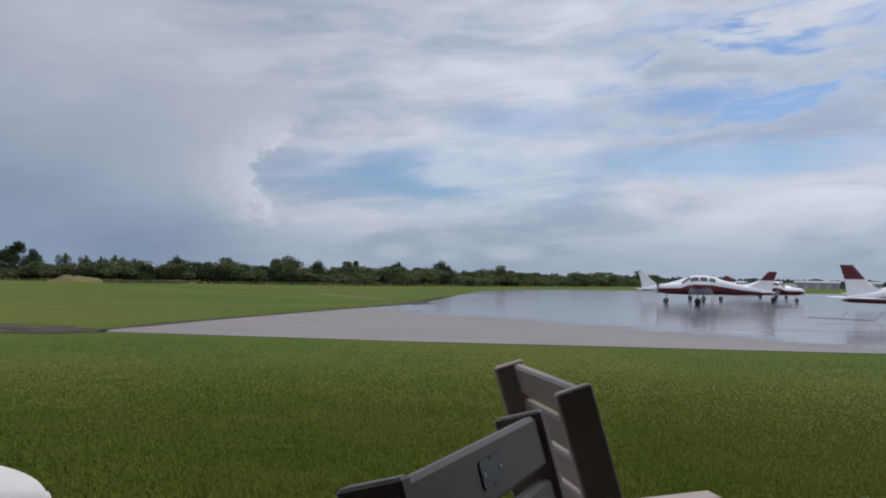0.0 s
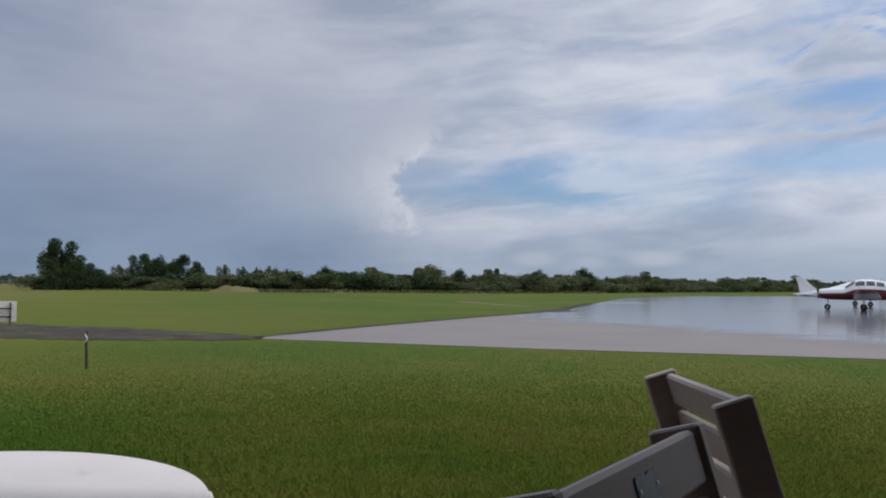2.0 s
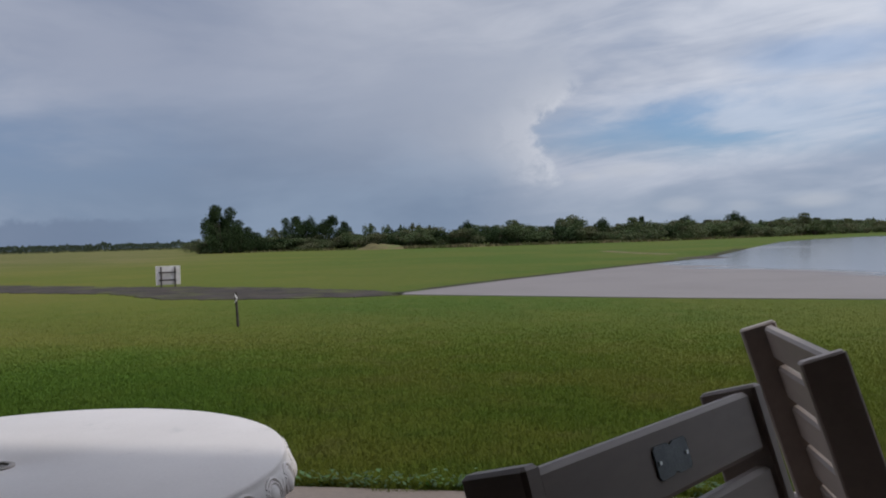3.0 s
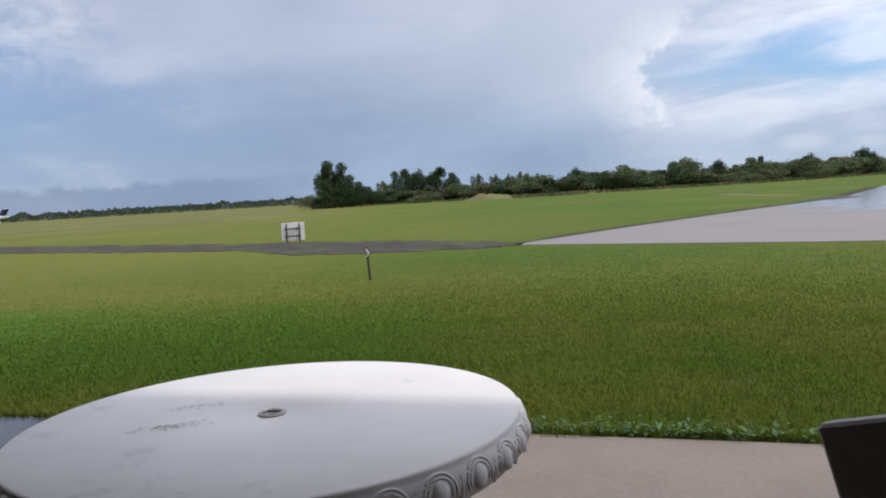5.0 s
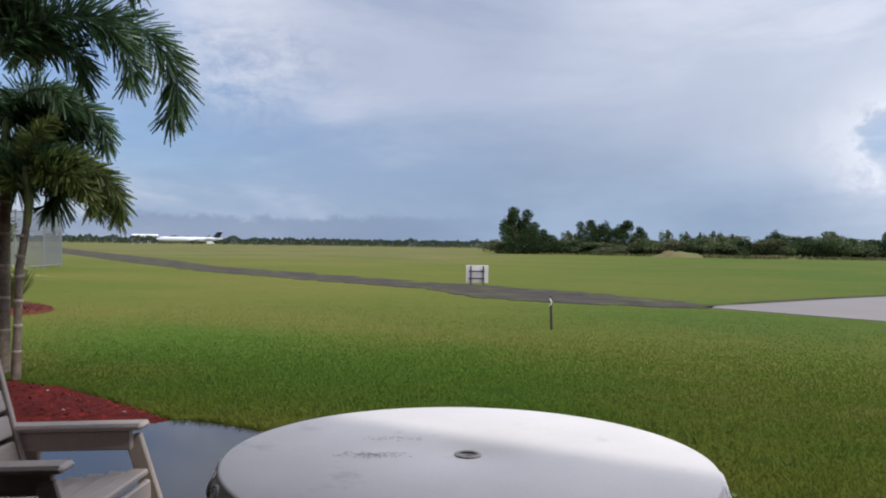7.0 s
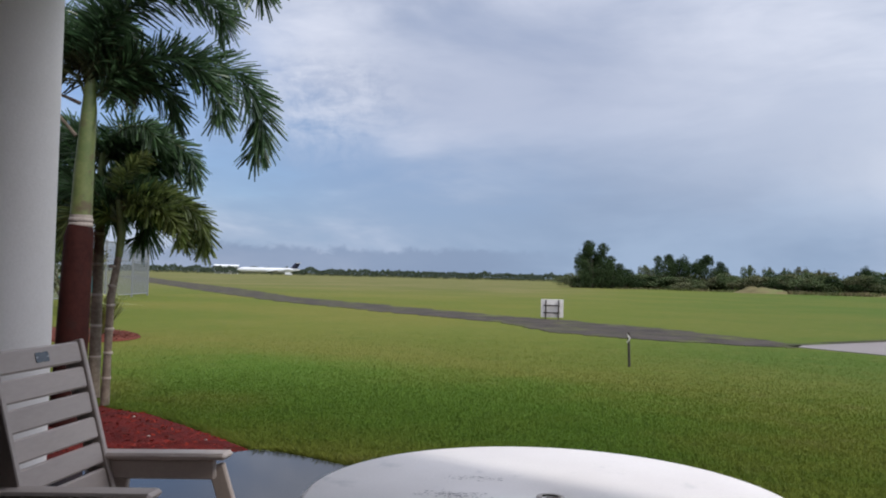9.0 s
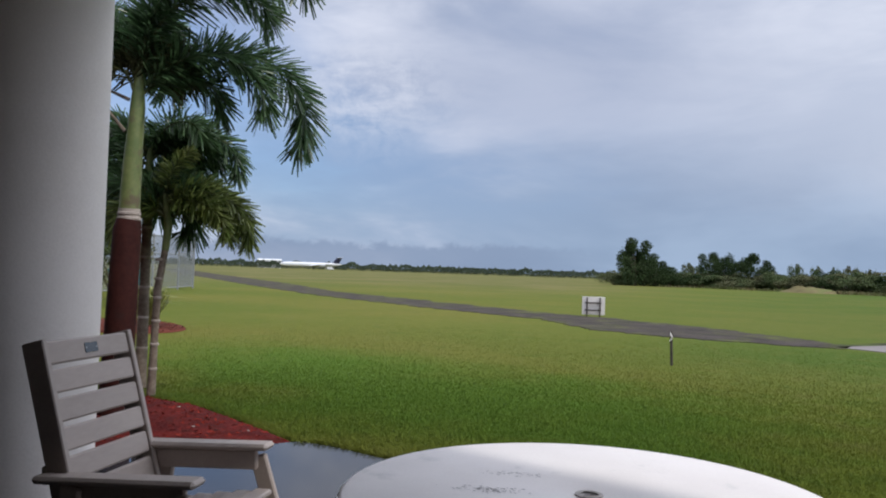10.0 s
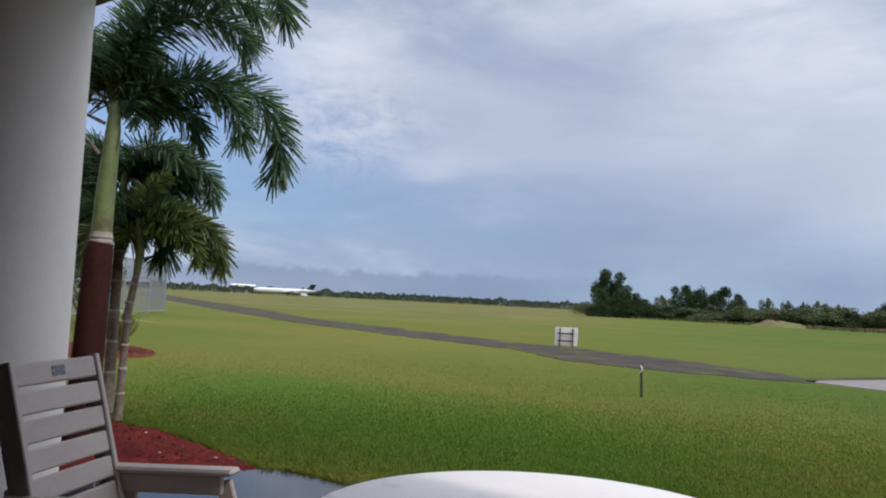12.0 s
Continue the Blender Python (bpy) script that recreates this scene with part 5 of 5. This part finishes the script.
part("fuselage", Shape().grid(rows, close_u=True, caps=True), PAINT_WHITE, liner, smooth=True)
for sy in (1, -1):
    part("wing", foil((1.5, sy * 1.2, 2.4), (-5.5, sy * 16.0, 3.4), 6.5, 1.8, 0.5), PAINT_WHITE, liner)
    part("engine", Shape().tube([(-10.2, sy * 2.7, 4.0), (-11.5, sy * 2.7, 4.0), (-15.5, sy * 2.7, 4.0)], [0.7, 0.85, 0.5], 16), PAINT_WHITE, liner)
    part("tailplane", foil((-18.3, sy * 0.1, 8.7), (-20.3, sy * 6.1, 8.8), 3.4, 1.6, 0.25), PAINT_WHITE, liner)
    part("main_gear", Shape().tube([(-1.5, sy * 2.5, 2.4), (-1.5, sy * 2.5, 0.0)], 0.35, 10), BLACK, liner)
part("fin", foil((-14.3, 0, 4.4), (-18.0, 0, 8.8), 5.2, 3.6, 0.35, True), PAINT_NAVY, liner, "navy blue fin")
part("nose_gear", Shape().tube([(17.0, 0, 2.0), (17.0, 0, 0.0)], 0.25, 10), BLACK, liner)


def shed(m, length, depth, eaves, ridge, wall_mat, doors, label):
    t = thing("hangar", m, label, "hangar", "far airfield sheds")
    s = Shape()
    s.grid([[(x, -depth / 2, 0), (x, -depth / 2, eaves), (x, 0, ridge), (x, depth / 2, eaves), (x, depth / 2, 0)] for x in (-length / 2, length / 2)], caps=True)
    part("walls", s, wall_mat, t)
    r2 = Shape().grid([[(x, -depth / 2 - 0.4, eaves - 0.06), (x, 0, ridge + 0.08), (x, depth / 2 + 0.4, eaves - 0.06), (x, depth / 2 + 0.4, eaves + 0.1), (x, 0, ridge + 0.24), (x, -depth / 2 - 0.4, eaves + 0.1)] for x in (-length / 2 - 0.4, length / 2 + 0.4)], close_u=True, caps=True)
    part("roof", r2, ROOFING if wall_mat is SHED_GREY else SHED_WHITE, t)
    for k in range(doors):
        w0 = length / doors
        x = -length / 2 + w0 * (k + 0.5)
        part("door", Shape().box((x - w0 * 0.32, -depth / 2 - 0.12, 0.0), (x + w0 * 0.32, -depth / 2 - 0.02, eaves * 0.78)), SHED_DOOR, t)
    return t


def facing(az_deg, d):
    x, y = polar(az_deg, d)
    return pose(x, y, fall(x, y), 0, 0, az_deg)


shed(facing(63.0, 690), 19, 12, 6.4, 7.2, SHED_WHITE, 3, "long white metal hangar at the airfield's far side")
shed(facing(-22.8, 460), 21, 14, 3.1, 4.0, SHED_GREY, 4, "grey metal hangar beyond the apron")
shed(facing(-25.6, 450), 14, 12, 3.0, 3.9, SHED_GREY, 2, "small grey metal hangar beyond the apron")
shed(facing(-20.0, 470), 12, 12, 2.8, 3.5, SHED_GREY, 2, "grey metal hangar beyond the apron")


def van(m):
    t = thing("van", m, "white delivery van far off on the grass", "van")
    prof = [(-2.4, 0.45), (-2.4, 2.2), (1.0, 2.25), (1.7, 1.35), (2.5, 1.1), (2.55, 0.45)]
    part("body", Shape().grid([[(x, y, z) for x, z in prof] for y in (-0.95, 0.95)], close_u=True, caps=True), PAINT_WHITE, t)
    part("windscreen", Shape().grid([[(1.08, -0.85, 2.19), (1.70, -0.85, 1.42)], [(1.08, 0.85, 2.19), (1.70, 0.85, 1.42)]]), GLASS, t)
    for x in (-1.5, 1.6):
        for y in (-0.9, 0.9):
            part("wheel", Shape().tube([(x, y - 0.1, 0.34), (x, y + 0.1, 0.34)], 0.34, 14), RUBBER, t)
    return t


van(facing(58.8, 560))
van(facing(-21.3, 300))


# ---- grass blades near the porch ----
def grass_blades(count, r0, r1, h0, h1, width, seed):
    g = np.random.default_rng(seed)
    got = []
    total = 0
    while total < count:
        n2 = count * 2
        r = r0 * (r1 / r0) ** g.random(n2)
        ang = np.radians(g.uniform(-36, 84, n2))
        x, y = -np.sin(ang) * r, np.cos(ang) * r
        uu, nn = x * U.x + y * U.y, x * N.x + y * N.y
        edge2 = 4.06 + 0.05 * np.sin(uu * 7.0) * np.sin(uu * 2.3)
        keep = nn > edge2
        bed_top = np.interp(uu, (-11, -10, -8.6, -7.6, -6.9, -6.2, -5.5, -5.0, -4.56), (2.0, 2.95, 3.35, 4.0, 4.27, 4.35, 4.22, 4.1, 4.0))
        keep &= (uu > -4.56) | (nn > bed_top)
        near_line = np.interp(x, (-60, -31.2, -21.4, -16.4, -13.2, -10.6, -8.9, -7.5, -1.4, 7.8, 40), (25, 18.5, 17.2, 16.9, 15.3, 15.1, 15.9, 16.6, 15.95, 15.45, 14.6))
        keep &= y < near_line + 0.05 + 0.12 * np.sin(x * 5.3) * np.sin(x * 1.7 + 1.0)
        keep &= g.random(n2) > np.interp(r, (6.5, r1), (0.0, 1.0)) ** 0.6
        keep &= ((x + 16.3) / 1.8) ** 2 + ((y - 5.1) / 1.15) ** 2 > 1.0
        got.append(np.stack([x[keep], y[keep]], 1))
        total += int(keep.sum())
    p = np.concatenate(got)[:count]
    n2 = len(p)
    a3 = g.uniform(0, 6.283, n2)
    tall = g.uniform(h0, h1, n2) * (0.75 + 0.5 * g.random(n2))
    tall *= np.interp(np.hypot(p[:, 0], p[:, 1]), (4.5, 12.0), (0.9, 0.3))
    lean = tall * g.uniform(0.2, 0.95, n2)
    la = a3 + g.normal(0, 0.6, n2)
    w2 = width * g.uniform(0.7, 1.3, n2) * (np.hypot(p[:, 0], p[:, 1]) / r0) ** 0.5
    side = np.stack([-np.sin(a3), np.cos(a3)], 1) * w2[:, None]
    out = np.stack([np.cos(la), np.sin(la)], 1)
    v = np.zeros((n2, 5, 3), np.float32)
    v[:, 0, :2], v[:, 1, :2] = p - side, p + side
    m1 = p + out * (lean * 0.3)[:, None]
    v[:, 2, :2], v[:, 3, :2] = m1 + side * 0.8, m1 - side * 0.8
    v[:, 2, 2] = v[:, 3, 2] = tall * 0.6
    v[:, 4, :2], v[:, 4, 2] = p + out * lean[:, None], tall
    me = bpy.data.meshes.new("grass_blades")
    me.vertices.add(n2 * 5)
    me.vertices.foreach_set("co", v.ravel())
    base = (np.arange(n2) * 5)[:, None]
    loops = (base + np.array([0, 1, 2, 3, 3, 2, 4])[None, :]).ravel()
    me.loops.add(len(loops))
    me.loops.foreach_set("vertex_index", loops.astype(np.int32))
    me.polygons.add(n2 * 2)
    starts = (np.arange(n2) * 7)[:, None] + np.array([0, 4])[None, :]
    me.polygons.foreach_set("loop_start", starts.ravel().astype(np.int32))
    me.materials.append(BLADES)
    me.update(calc_edges=True)
    me.validate()
    tagged(new("lawn", me), "mown green lawn grass beside the patio", "grass", kind="stuff")


grass_blades(560000, 3.6, 20.0, 0.016, 0.042, 0.0027, 1)

# longer, untrimmed blades that lean over the patio's and the mulch bed's edge
fv, ff = [], []
fringe = [porch(2.6, 4.08, 0), porch(-0.8, 4.09, 0), porch(-4.3, 4.08, 0)] + [Vector((x, y, 0)) for x, y in BED[:8]]
for p0, p1 in zip(fringe, fringe[1:]):
    for k in range(int((p1 - p0).length * 900)):
        q = p0.lerp(p1, nrng.random()) + Vector((nrng.normal(0, 0.02), abs(nrng.normal(0.02, 0.05)), 0))
        h = nrng.uniform(0.03, 0.085) * (0.7 + 0.6 * abs(noise.noise((q.x * 3.0, q.y * 3.0, 0))))
        a3, q3 = nrng.uniform(0, 6.283), nrng.uniform(0.0016, 0.003)
        lx, ly = nrng.normal(0, 0.5) * h, nrng.normal(-0.25, 0.5) * h
        c, d = math.cos(a3) * q3, math.sin(a3) * q3
        b = len(fv)
        fv += [(q.x - c, q.y - d, 0.0), (q.x + c, q.y + d, 0.0), (q.x + lx * 0.4 + c, q.y + ly * 0.4 + d, h * 0.65), (q.x + lx * 0.4 - c, q.y + ly * 0.4 - d, h * 0.65), (q.x + lx, q.y + ly, h)]
        ff += [(b, b + 1, b + 2, b + 3), (b + 3, b + 2, b + 4)]
tagged(new("edge_grass", cards("edge_grass", fv, ff, BLADES)), "longer untrimmed grass along the patio and mulch edge", "grass", kind="stuff")

# broad-leaved weeds along the patio's edge
wv, wf = [], []
for k in range(1500):
    u2 = nrng.uniform(-3.6, 3.2)
    n2 = 4.06 + abs(nrng.normal(0, 0.07))
    p = porch(u2, n2, nrng.uniform(0.02, 0.08))
    a3, s3 = nrng.uniform(0, 6.28), nrng.uniform(0.008, 0.022)
    c, d = math.cos(a3), math.sin(a3)
    b = len(wv)
    t3 = nrng.uniform(-0.6, 0.9)
    wv += [(p.x - s3 * c, p.y - s3 * d, p.z - s3 * t3), (p.x - s3 * 0.6 * d, p.y + s3 * 0.6 * c, p.z), (p.x + s3 * c, p.y + s3 * d, p.z + s3 * t3), (p.x + s3 * 0.6 * d, p.y - s3 * 0.6 * c, p.z)]
    wf.append((b, b + 1, b + 2, b + 3))
tagged(new("weeds", cards("weeds", wv, wf, WEEDS)), "small broad-leaved weeds along the patio's edge", "weeds", kind="stuff")
